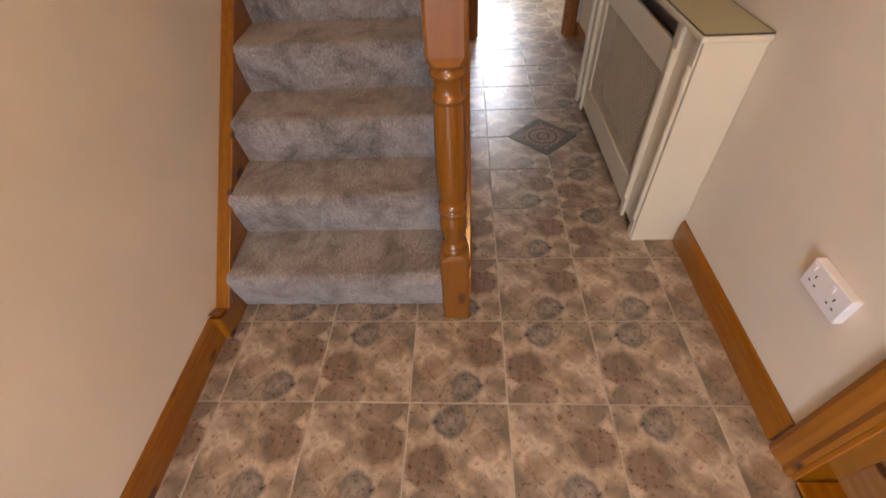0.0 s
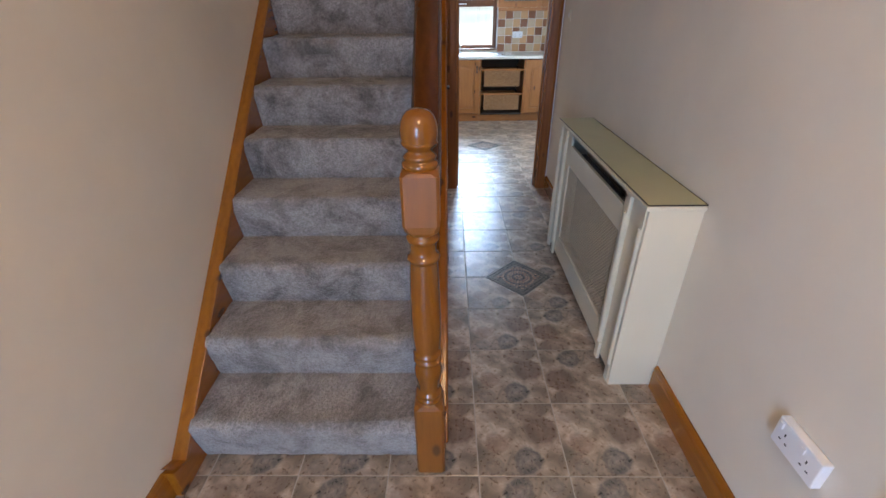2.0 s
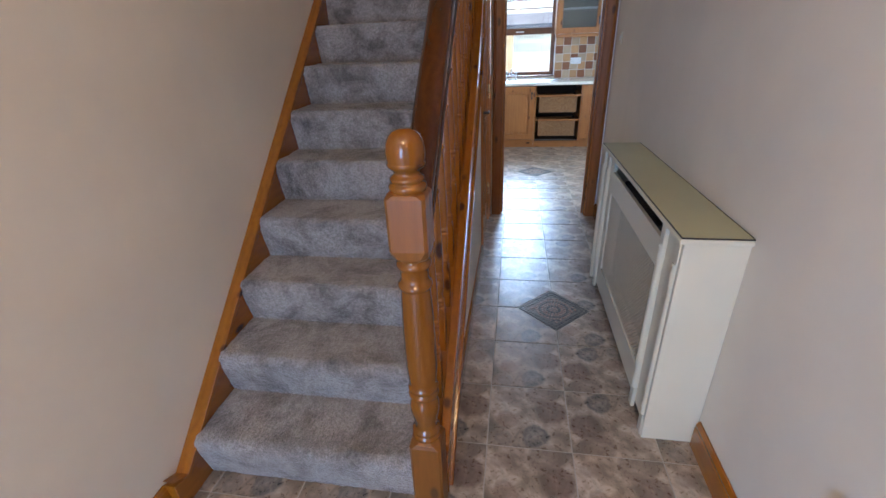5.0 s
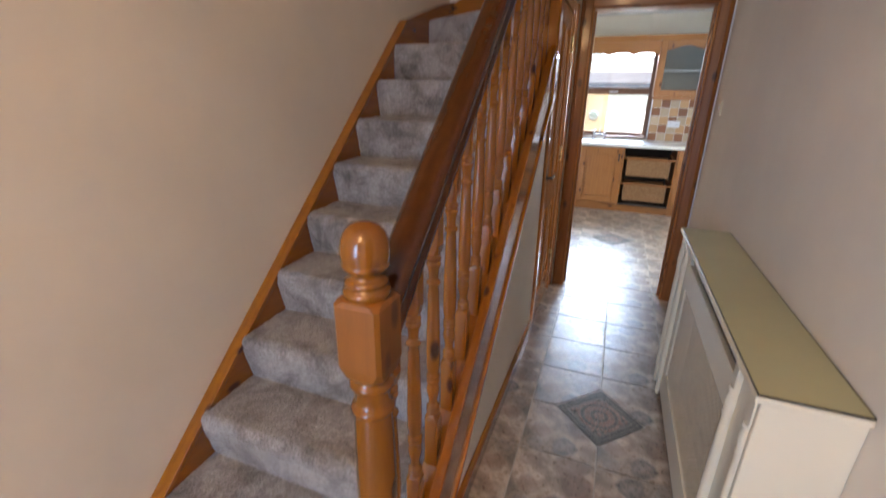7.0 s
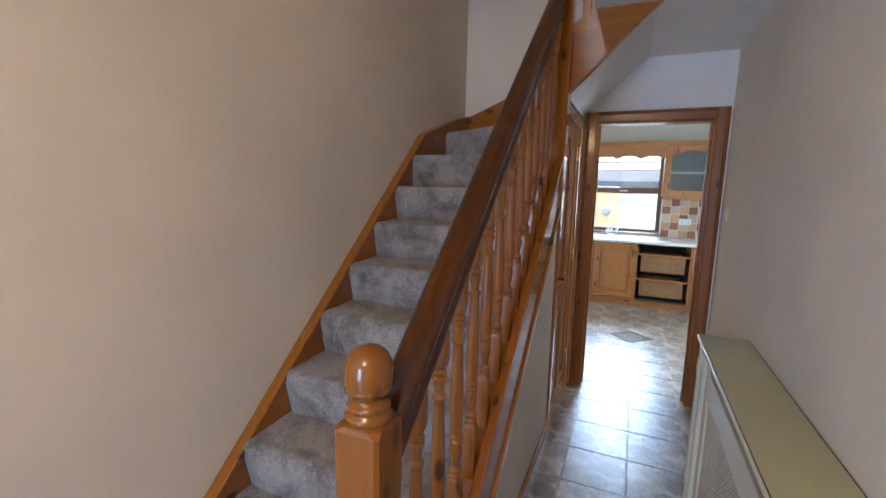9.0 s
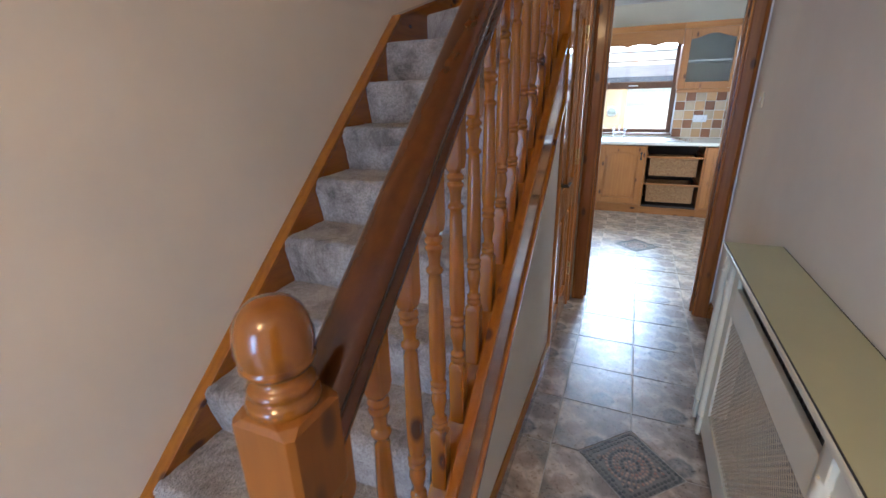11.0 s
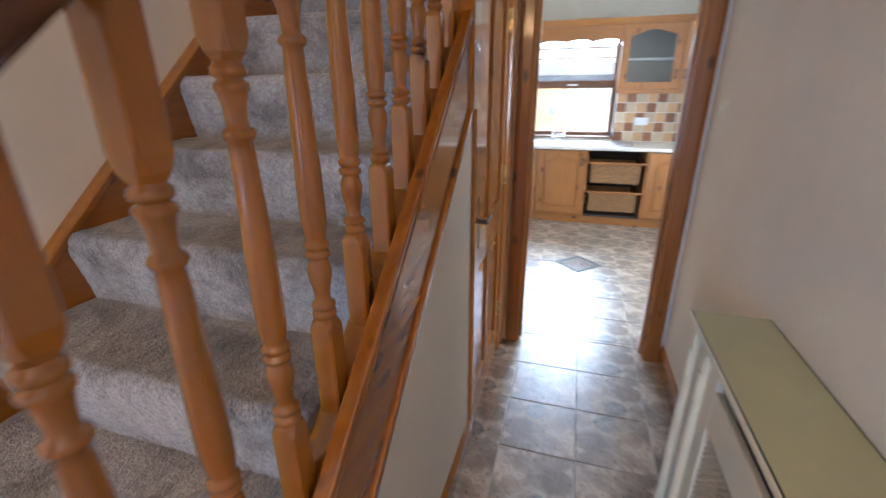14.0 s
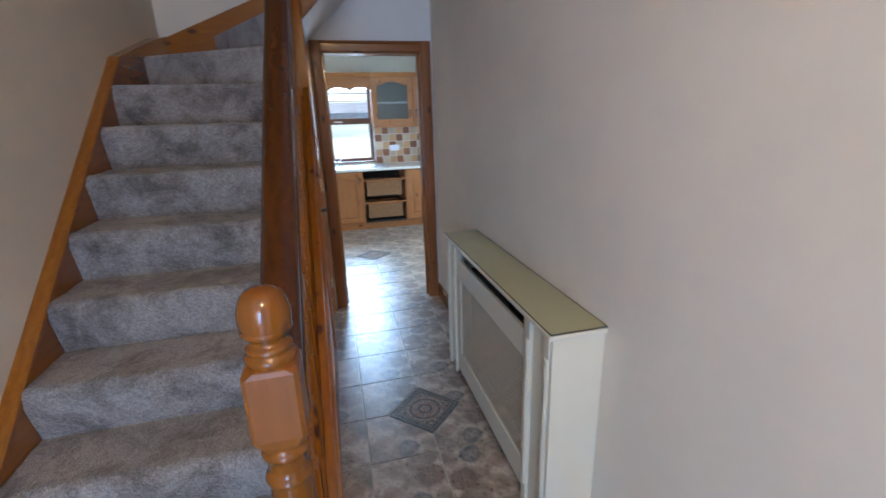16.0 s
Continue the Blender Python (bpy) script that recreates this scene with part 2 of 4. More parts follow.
def tile_mat():
    """A printed stone-look floor tile: the same print on each tile, with slight changes of tone."""
    m, nt, b = mat("glazed_stone_tile")
    v = coords(nt)
    oi = nt.nodes.new("ShaderNodeObjectInfo")
    n1 = noise_tex(nt, v, 8, 5, 0.55, 0.6)
    n2 = noise_tex(nt, v, 46, 6, 0.72, 0.5)
    n3 = noise_tex(nt, coords(nt, shift=3.0), 6, 3)
    col = ramp(nt, n1, [(0.30, (0.13, 0.11, 0.082)), (0.42, (0.27, 0.21, 0.15)), (0.52, (0.46, 0.355, 0.26)), (0.60, (0.62, 0.51, 0.405)), (0.72, (0.28, 0.272, 0.225))])
    col = mix(nt, 0.42, col, ramp(nt, n2, [(0.38, (0.26, 0.20, 0.165)), (0.46, (0.86, 0.84, 0.82)), (0.60, (1, 1, 1))]), "MULTIPLY")
    warped = nt.nodes.new("ShaderNodeVectorMath")
    warped.operation = "MULTIPLY_ADD"
    nz = nd(nt, "TexNoise", Scale=20.0, Detail=4.0, Roughness=0.6)
    nt.links.new(v, nz.inputs["Vector"])
    nt.links.new(nz.outputs["Color"], warped.inputs[0])
    warped.inputs[1].default_value = (0.050, 0.050, 0.0)
    nt.links.new(v, warped.inputs[2])
    spots = ((0.025, -0.105, 0.052, (0.055, 0.06, 0.062), 0.92), (0.10, 0.03, 0.055, (0.14, 0.077, 0.052), 0.85),
             (0.06, 0.125, 0.06, (0.165, 0.115, 0.085), 0.7), (-0.09, -0.03, 0.04, (0.24, 0.14, 0.09), 0.6),
             (-0.11, 0.10, 0.035, (0.22, 0.15, 0.11), 0.6), (-0.10, -0.13, 0.03, (0.12, 0.12, 0.11), 0.5))
    for x, y, r, c, k in spots:
        d = nt.nodes.new("ShaderNodeVectorMath")
        d.operation = "DISTANCE"
        nt.links.new(warped.outputs[0], d.inputs[0])
        d.inputs[1].default_value = (x + 0.025, y + 0.025, 0)
        f = ramp(nt, d.outputs["Value"], [(r * 0.3, (k * 0.7,) * 3), (r * 0.95, (min(1, k * 1.05),) * 3), (r * 1.25, (0, 0, 0))])
        f = mth(nt, "MULTIPLY", f, ramp(nt, n2, [(0.40, (1, 1, 1)), (0.62, (0.62, 0.62, 0.62))]))
        col = mix(nt, f, col, c)
    col = mix(nt, 0.35, col, ramp(nt, n3, [(0.3, (0.7, 0.72, 0.74)), (0.7, (1.0, 0.95, 0.9))]), "MULTIPLY")
    col = mix(nt, 0.18, col, ramp(nt, oi.outputs["Random"], [(0.0, (0.6, 0.62, 0.62)), (1.0, (1.0, 0.94, 0.88))]), "MULTIPLY")
    nt.links.new(col, b.inputs["Base Color"])
    nt.links.new(ramp(nt, n2, [(0.3, (0.23,) * 3), (0.7, (0.40,) * 3)]), b.inputs["Roughness"])
    b.inputs["Specular IOR Level"].default_value = 1.0
    bump(nt, b, mth(nt, "ADD", n1, mth(nt, "MULTIPLY", n2, 0.35)), 0.22, 0.006)
    return m


tile = tile_mat()


def island_mat(name, cols, rough):
    m, nt, b = mat(name)
    g = nt.nodes.new("ShaderNodeNewGeometry")
    st = [(i / (len(cols) - 1), c) for i, c in enumerate(cols)]
    col = ramp(nt, g.outputs["Random Per Island"], st)
    v = coords(nt)
    col = mix(nt, 0.4, col, ramp(nt, noise_tex(nt, v, 90, 4), [(0.3, (0.6, 0.6, 0.6)), (0.7, (1, 1, 1))]), "MULTIPLY")
    nt.links.new(col, b.inputs["Base Color"])
    b.inputs["Roughness"].default_value = rough
    return m


pebble_dark = island_mat("dark_mosaic_stone", [(0.05, 0.055, 0.055), (0.10, 0.10, 0.09), (0.16, 0.14, 0.12)], 0.35)
pebble_rose = island_mat("rose_mosaic_stone", [(0.34, 0.17, 0.12), (0.50, 0.34, 0.25), (0.26, 0.19, 0.14)], 0.35)


def wall_tile_mat(name, col):
    m, nt, b = mat(name)
    oi = nt.nodes.new("ShaderNodeObjectInfo")
    c = ramp(nt, oi.outputs["Random"], [(0.0, tuple(x * 0.85 for x in col)), (1.0, tuple(min(1, x * 1.1) for x in col))])
    c = mix(nt, 0.3, c, ramp(nt, noise_tex(nt, coords(nt, shift=2.0), 25, 4), [(0.3, (0.75, 0.7, 0.66)), (0.7, (1, 1, 1))]), "MULTIPLY")
    nt.links.new(c, b.inputs["Base Color"])
    b.inputs["Roughness"].default_value = 0.25
    return m


tile_cols = [wall_tile_mat("cream_wall_tile", (0.60, 0.45, 0.30)), wall_tile_mat("peach_wall_tile", (0.60, 0.35, 0.17)),
             wall_tile_mat("brown_wall_tile", (0.29, 0.12, 0.055))]


def wicker_mat():
    m, nt, b = mat("wicker")
    v = coords(nt)
    n = noise_tex(nt, v, 60, 4)
    nt.links.new(ramp(nt, n, [(0.3, (0.26, 0.125, 0.045)), (0.7, (0.50, 0.28, 0.125))]), b.inputs["Base Color"])
    b.inputs["Roughness"].default_value = 0.6
    return m


wicker = wicker_mat()


# ---- mesh helpers ----
def box(bm, x0, x1, y0, y1, z0, z1, bevel=0.0, seg=1):
    vs = [bm.verts.new((x, y, z)) for x in (x0, x1) for y in (y0, y1) for z in (z0, z1)]
    fs = [bm.faces.new([vs[i] for i in q]) for q in ((0, 1, 3, 2), (4, 6, 7, 5), (0, 4, 5, 1), (2, 3, 7, 6), (0, 2, 6, 4), (1, 5, 7, 3))]
    if bevel:
        es = list({e for f in fs for e in f.edges})
        bmesh.ops.bevel(bm, geom=es, offset=bevel, segments=seg, affect="EDGES", profile=0.5)
    return bm


def prism(bm, pts, axis, a, b, bevel=0.0):
    """A polygon, in the two other axes in order, drawn out along one axis from a to b."""
    def at(p, d):
        q = list(p)
        q.insert(axis, d)
        return q
    lo = [bm.verts.new(at(p, a)) for p in pts]
    hi = [bm.verts.new(at(p, b)) for p in pts]
    fs = [bm.faces.new(lo), bm.faces.new(hi[::-1])]
    n = len(pts)
    for i in range(n):
        fs.append(bm.faces.new((lo[i], hi[i], hi[(i + 1) % n], lo[(i + 1) % n])))
    bmesh.ops.recalc_face_normals(bm, faces=fs)
    if bevel:
        es = list({e for f in fs[:2] for e in f.edges})
        bmesh.ops.bevel(bm, geom=es, offset=bevel, segments=2, affect="EDGES", profile=0.5)
    return bm


def lathe(bm, profile, cx, cy, seg=20, axis=2):
    """A turned shape: (radius, height) rows round an upright line, or one along x or y."""
    def at(r, a, h):
        u, v = r * math.cos(a), r * math.sin(a)
        return ((cx + u, cy + v, h), (cx + u, h, cy + v), (h, cx + u, cy + v))[(2, 1, 0).index(axis)]
    rings = [[bm.verts.new(at(r, 2 * math.pi * i / seg, h)) for i in range(seg)] for r, h in profile]
    fs = []
    for p, q in zip(rings, rings[1:]):
        for i in range(seg):
            fs.append(bm.faces.new((p[i], p[(i + 1) % seg], q[(i + 1) % seg], q[i])))
    for f in fs:
        f.smooth = True
    caps = [bm.faces.new(rings[0][::-1]), bm.faces.new(rings[-1])]
    for f in caps:
        for e in f.edges:
            e.smooth = False
    fs += caps
    bmesh.ops.recalc_face_normals(bm, faces=fs)
    return bm


def mesh_of(name, bm, material):
    me = bpy.data.meshes.new(name)
    bm.to_mesh(me)
    bm.free()
    me.materials.append(material)
    return me


def thing(name, base, label, category, group="", kind=""):
    ob = new(name)
    ob.empty_display_size = 0.05
    ob.location = base
    return tagged(ob, label, category, group, kind)


def part(name, bm, material, parent=None, label=""):
    """Links a bmesh, in world places, as one mesh object under a thing or a part."""
    ob = new(name, mesh_of(name, bm, material))
    if parent is not None:
        ob.parent = parent
        ob.matrix_parent_inverse = Matrix.Translation(-parent.location)
    return tagged(ob, label)


def solo(name, bm, material, label, category, group="", kind=""):
    return tagged(part(name, bm, material), label, category, group, kind)


def B():
    return bmesh.new()


# ---- the plan ----
XL, XR = -0.99, 0.912          # hall walls
YF, YU, YD, YW = -2.30, -1.40, 3.85, 7.17  # ground and upper front walls, kitchen door wall, kitchen window wall
CEIL = 2.50
TOP = 5.0
A, R0, T = 0.105, 0.957, 0.33333  # tile joints
RISE, GOING, Y1 = 0.196, 0.229, 1.028
PITCH = 0.8673
NX, NY = -0.070, 1.02             # bottom newel
UX, UY = -0.054, 2.85             # top newel


def structure(name, bm, material, label, category="wall"):
    return solo(name, bm, material, label, category, kind="structure")


bm = B()
box(bm, XL - 0.15, XL, YF, 3.87, -0.1, TOP)
structure("wall_left", bm, wall_paint, "smooth cream painted stairwell wall")
bm = B()
box(bm, XR, XR + 0.12, 0.42, YD, -0.1, TOP)
box(bm, XR, XR + 0.12, -0.36, 0.42, 2.05, TOP)
box(bm, XR, XR + 0.12, YF, -0.36, -0.1, TOP)
structure("wall_right", bm, wall_paint, "smooth cream painted hall wall with a doorway")
bm = B()
box(bm, XL, -0.94, YF - 0.15, YF, -0.1, CEIL + 0.14)
box(bm, -0.14, XR, YF - 0.15, YF, -0.1, CEIL + 0.14)
box(bm, -0.94, -0.14, YF - 0.15, YF, 2.06, CEIL + 0.14)
box(bm, XL, -0.46, YU - 0.15, YU, CEIL + 0.1405, TOP)
box(bm, 0.46, XR, YU - 0.15, YU, CEIL + 0.1405, TOP)
box(bm, -0.46, 0.46, YU - 0.15, YU, CEIL + 0.1405, 3.3)
box(bm, -0.46, 0.46, YU - 0.15, YU, 4.4, TOP)
structure("wall_front", bm, wall_paint, "cream painted front wall behind the entrance")
bm = B()
box(bm, XL, 0.02, YD, 3.871, -0.1, TOP)
structure("wall_stair_back", bm, wall_paint, "cream painted wall behind the winding stair")
bm = B()
box(bm, 0.02, 0.06, YD, YD + 0.14, -0.1, TOP)
box(bm, 0.83, 2.40, YD, YD + 0.14, -0.1, TOP)
box(bm, -1.70, 0.02, 3.872, YD + 0.14, -0.1, TOP)
box(bm, 0.06, 0.83, YD, YD + 0.14, 2.08, TOP)
structure("wall_kitchen_door", bm, white_paint, "white painted wall above the kitchen doorway")
bm = B()
box(bm, -1.70, -0.30, YW, YW + 0.25, -0.1, 2.6)
box(bm, 0.73, 2.40, YW, YW + 0.25, -0.1, 2.6)
box(bm, -0.30, 0.73, YW, YW + 0.25, -0.1, 0.935)
box(bm, -0.30, 0.73, YW, YW + 0.25, 2.12, 2.6)
structure("wall_kitchen_window", bm, kitchen_paint, "cream kitchen wall with a window")
bm = B()
box(bm, -1.82, -1.70, 3.87, YW + 0.25, -0.1, 4.9)
structure("wall_kitchen_west", bm, kitchen_paint, "cream kitchen side wall")
bm = B()
box(bm, 2.40, 2.52, YD, 5.0, -0.1, 2.6)
box(bm, 2.40, 2.52, 6.2, YW + 0.25, -0.1, 2.6)
box(bm, 2.40, 2.52, 5.0, 6.2, -0.1, 0.95)
box(bm, 2.40, 2.52, 5.0, 6.2, 2.05, 2.6)
structure("wall_kitchen_east", bm, kitchen_paint, "cream kitchen side wall")
bm = B()
box(bm, -1.70, 2.40, YD + 0.14, YW, CEIL, CEIL + 0.1)
structure("kitchen_ceiling", bm, white_paint, "flat white kitchen ceiling", "ceiling")
bm = B()
box(bm, 0.10, XR, 0.75, YD, CEIL, CEIL + 0.14)
box(bm, XL, XR, YF, 0.75, CEIL, CEIL + 0.14)
structure("hall_ceiling", bm, white_paint, "flat white hall ceiling beside the stairwell", "ceiling")
bm = B()
box(bm, XL, XR, YF, 3.85, TOP, TOP + 0.1)
structure("stairwell_ceiling", bm, white_paint, "white ceiling high above the stairs", "ceiling")
bm = B()
prism(bm, [(-0.045, 2.115), (0.40, 2.52), (0.40, 2.58), (-0.045, 2.175)], 1, 2.885, YD)
structure("stair_soffit", bm, white_paint, "sloping white soffit under the turning stair", "ceiling")
# room to the side
bm = B()
box(bm, XR + 0.12, 2.6, YF, 1.3, -0.1, 0.004)
structure("side_room_floor", bm, oak_floor, "brown wooden floor of the side room", "floor")
bm = B()
box(bm, 2.6, 2.7, YF, 1.3, -0.1, 2.5)
box(bm, XR + 0.12, 2.6, 1.3, 1.4, -0.1, 2.5)
box(bm, XR + 0.12, 2.6, YF - 0.1, YF, -0.1, 2.5)
structure("wall_side_room", bm, wall_paint, "cream painted side room wall")
bm = B()
box(bm, XR + 0.12, 2.6, YF, 1.3, 2.5, 2.6)
structure("side_room_ceiling", bm, white_paint, "white side room ceiling", "ceiling")
bm = B()
box(bm, -40, 40, 7.42, 60, -0.25, -0.15)
structure("ground", bm, concrete, "grey concrete back yard", "ground")
# under the stairs
zs = lambda y: PITCH * (y - 2.3)
bm = B()
prism(bm, [(1.06, 0), (2.959, 0), (2.959, zs(2.93) + 1.10), (1.06, zs(1.06) + 1.10)], 0, -0.075, -0.045)
structure("wall_understairs", bm, wall_paint, "cream painted spandrel wall under the stair string")

# skirting
def skirting(name, x_wall, side, y0, y1, h=0.125):
    bm = B()
    s = side
    pts = [(x_wall, 0), (x_wall + s * 0.016, 0), (x_wall + s * 0.016, h - 0.035), (x_wall + s * 0.013, h - 0.026),
           (x_wall + s * 0.014, h - 0.018), (x_wall + s * 0.006, h), (x_wall, h)]
    prism(bm, pts, 1, y0, y1)
    return structure(name, bm, gloss_y, "orange varnished pine skirting board with dark knots", "baseboard")


skirting("baseboard_left", XL + 0.001, 1, YF, 0.88)
skirting("baseboard_right", XR - 0.001, -1, 0.515, 1.385)
skirting("baseboard_right_far", XR - 0.001, -1, 2.785, YD - 0.022)
skirting("baseboard_understairs", -0.044, 1, 1.062, 2.957, 0.11)


def architrave_piece(bm, pts, axis, a, b, bevel=0.006):
    prism(bm, pts, axis, a, b, bevel)


# kitchen doorway
door_way = thing("door_1", (0.44, YD, 0), "varnished knotty pine frame of the open kitchen doorway", "door frame", kind="structure")
DX0, DX1, DH = 0.075, 0.812, 2.055
for nm, x0, x1 in (("jamb", DX0 - 0.025, DX0), ("jamb", DX1, DX1 + 0.025)):
    bm = B()
    box(bm, x0, x1, YD - 0.004, YD + 0.150, 0.0, DH + 0.025, 0.003)
    part(nm, bm, pine_z, door_way)
bm = B()
box(bm, DX0 + 0.001, DX1 - 0.001, YD - 0.004, YD + 0.150, DH, DH + 0.025, 0.003)
part("head", bm, shaded_frame_x, door_way)
MOULD = [(0.0, 0.010), (0.004, 0.014), (0.010, 0.016), (0.056, 0.019), (0.060, 0.016), (0.066, 0.020), (0.074, 0.019), (0.080, 0.012)]
for face, s in ((YD - 0.0005, -1), (YD + 0.1405, 1)):
    for edge, d in ((DX0 - 0.008, -1), (DX1 + 0.008, 1)):
        bm = B()
        prism(bm, [(edge, face)] + [(edge + d * o, face + s * h) for o, h in MOULD] + [(edge + d * 0.080, face)], 2, 0.0, DH + 0.088)
        part("architrave", bm, shaded_frame_z, door_way, "moulded knotty pine architrave")
    bm = B()
    prism(bm, [(face, DH + 0.008)] + [(face + s * (h - 0.0008), DH + 0.008 + o) for o, h in MOULD] + [(face, DH + 0.088)], 0, DX0 - 0.0078, DX1 + 0.0078)
    part("architrave", bm, shaded_frame_x, door_way, "moulded knotty pine architrave")
for x0, x1 in ((DX0 + 0.0005, DX0 + 0.013), (DX1 - 0.013, DX1 - 0.0005)):
    bm = B()
    box(bm, x0, x1, YD + 0.055, YD + 0.095, 0, DH, 0.002)
    part("door_stop", bm, shaded_frame_z, door_way)
for z in (0.25, 1.05, 1.80):
    bm = B()
    box(bm, DX0 + 0.0006, DX0 + 0.005, YD + 0.105, YD + 0.135, z, z + 0.09, 0.001)
    for dz in (0.015, 0.045, 0.075):
        lathe(bm, [(0.003, DX0 + 0.004), (0.0025, DX0 + 0.0065)], YD + 0.12, z + dz, 8, 0)
    lathe(bm, [(0.005, z - 0.003), (0.005, z + 0.093)], DX0 + 0.006, YD + 0.139, 10)
    part("hinge", bm, brass, door_way, "bare brass hinge plate")

# doorway to the side room
side_way = thing("door_2", (XR, 0.03, 0), "varnished pine frame of the side room doorway", "door frame", kind="structure")
for y0, y1 in ((0.40, 0.425), (-0.365, -0.34)):
    bm = B()
    box(bm, XR - 0.004, XR + 0.125, y0, y1, 0, 2.05, 0.003)
    part("jamb", bm, gloss_z, side_way)
bm = B()
box(bm, XR - 0.004, XR + 0.125, -0.339, 0.399, 2.025, 2.05, 0.003)
part("head", bm, gloss_y, side_way)
for y0, s in ((0.412, 1), (-0.352, -1)):
    bm = B()
    ys = [(0, 0.012), (0.012, 0.018), (0.03, 0.012), (0.05, 0.022), (0.075, 0.026), (0.092, 0.020)]
    pts = [(XR - 0.001, y0)] + [(XR - d, y0 + s * o) for o, d in ys] + [(XR - 0.001, y0 + s * 0.092)]
    prism(bm, pts, 2, 0, 2.13)
    part("architrave", bm, gloss_z, side_way, "moulded varnished pine architrave")
bm = B()
box(bm, XR + 0.0, XR + 0.12, -0.338, 0.398, 0.0005, 0.012, 0.004)
part("threshold", bm, gloss_y, side_way)

# front entrance behind the walker
front = thing("door_3", (-0.54, YF, 0), "glazed front door letting daylight into the hall", "door", kind="structure")
for x0, x1 in ((-0.935, -0.85), (-0.23, -0.145)):
    bm = B()
    box(bm, x0, x1, YF - 0.10, YF - 0.05, 0.005, 2.055, 0.004)
    part("stile", bm, white_plastic, front)
for z0, z1 in ((0.005, 0.22), (1.95, 2.055)):
    bm = B()
    box(bm, -0.849, -0.231, YF - 0.10, YF - 0.05, z0, z1, 0.004)
    part("rail", bm, white_plastic, front)
bm = B()
box(bm, -0.848, -0.232, YF - 0.08, YF - 0.07, 0.22, 1.95)
pane = part("pane", bm, frosted, front)
pane.visible_shadow = False
# Unseen upper window, added as an opening behind the landing fill.
bm = B()
box(bm, -0.455, 0.455, YU - 0.09, YU - 0.075, 3.305, 4.395)
w = structure("window_2", bm, frosted, "unseen frosted window added above the entrance behind the landing fill", "window")
w.visible_shadow = False

# ---- stairs ----
stair = thing("staircase", (-0.5, 1.0, 0), "varnished orange pine staircase with turned balusters", "staircase")
zl = lambda y: 0.873 * (y - 2.1) + 1.10   # left string's top
bm = B()
prism(bm, [(0.88, 0.0), (1.12, 0.0), (3.2, zl(3.2) - 0.42), (3.848, 1.72), (3.848, 2.14), (3.60, 2.085), (3.01, 1.905), (0.95, zl(0.95)), (0.88, 0.125)], 0, XL + 0.0005, XL + 0.048, 0.003)
part("wall_string", bm, gloss_y, stair)
bm = B()
prism(bm, [(0.90, 0.128), (0.95, zl(0.95) - 0.002), (3.008, 1.903), (3.60, 2.083), (3.8485, 2.136), (3.8485, 2.156), (3.595, 2.102), (3.0, 1.922), (0.94, zl(0.95) + 0.017), (0.885, 0.14)], 0, XL + 0.0005, XL + 0.054, 0.003)
part("string_capping", bm, gloss_y, stair)
bm = B()
prism(bm, [(XL + 0.0485, 2.145), (-0.05, 2.52), (-0.05, 2.10), (XL + 0.0485, 1.75)], 1, 3.815, 3.8495, 0.003)
part("wall_string", bm, gloss_x, stair)
ya, yb = NY + 0.047, UY - 0.05
bm = B()
prism(bm, [(ya, zs(ya) + 1.03), (yb, zs(yb) + 1.03), (yb, zs(yb) + 1.30), (ya, zs(ya) + 1.30)], 0, -0.044, -0.017, 0.003)
part("outer_string", bm, gloss_y, stair)
for z0, z1, x1 in ((1.012, 1.045, -0.007), (1.285, 1.312, -0.010), (1.262, 1.274, -0.013)):
    bm = B()
    prism(bm, [(ya, zs(ya) + z0), (yb, zs(yb) + z0), (yb, zs(yb) + z1), (ya, zs(ya) + z1)], 0, -0.043, x1, 0.005)
    part("string_moulding", bm, gloss_y, stair)
bm = B()
prism(bm, [(ya, zs(ya) + 1.05), (yb, zs(yb) + 1.05), (yb, zs(yb) + 1.268), (ya, zs(ya) + 1.268)], 0, -0.098, -0.045, 0.003)
part("base_rail", bm, gloss_y, stair)
# handrail
bm = B()
hp = [(-0.030, 0.000), (-0.021, 0.004), (-0.019, 0.013), (-0.021, 0.021), (-0.027, 0.027), (-0.028, 0.034), (-0.024, 0.042), (-0.021, 0.050), (-0.022, 0.060), (-0.028, 0.070), (-0.036, 0.075), (-0.062, 0.079),
      (-0.088, 0.075), (-0.096, 0.070), (-0.102, 0.060), (-0.103, 0.050), (-0.100, 0.042), (-0.096, 0.034), (-0.097, 0.027), (-0.103, 0.021), (-0.105, 0.013), (-0.103, 0.004), (-0.094, 0.000)]
ends = []
for y in (NY + 0.040, UY - 0.045):
    ends.append([bm.verts.new((x, y, PITCH * (y - 1.7) + 1.612 + z * 1.10)) for x, z in hp])
n = len(hp)
for i in range(n):
    f = bm.faces.new((ends[0][i], ends[0][(i + 1) % n], ends[1][(i + 1) % n], ends[1][i]))
    f.smooth = True
for f in (bm.faces.new(ends[0]), bm.faces.new(ends[1][::-1])):
    for e in f.edges:
        e.smooth = False
bmesh.ops.recalc_face_normals(bm, faces=bm.faces[:])
part("handrail", bm, rail_y, stair, "dark glossy moulded handrail")


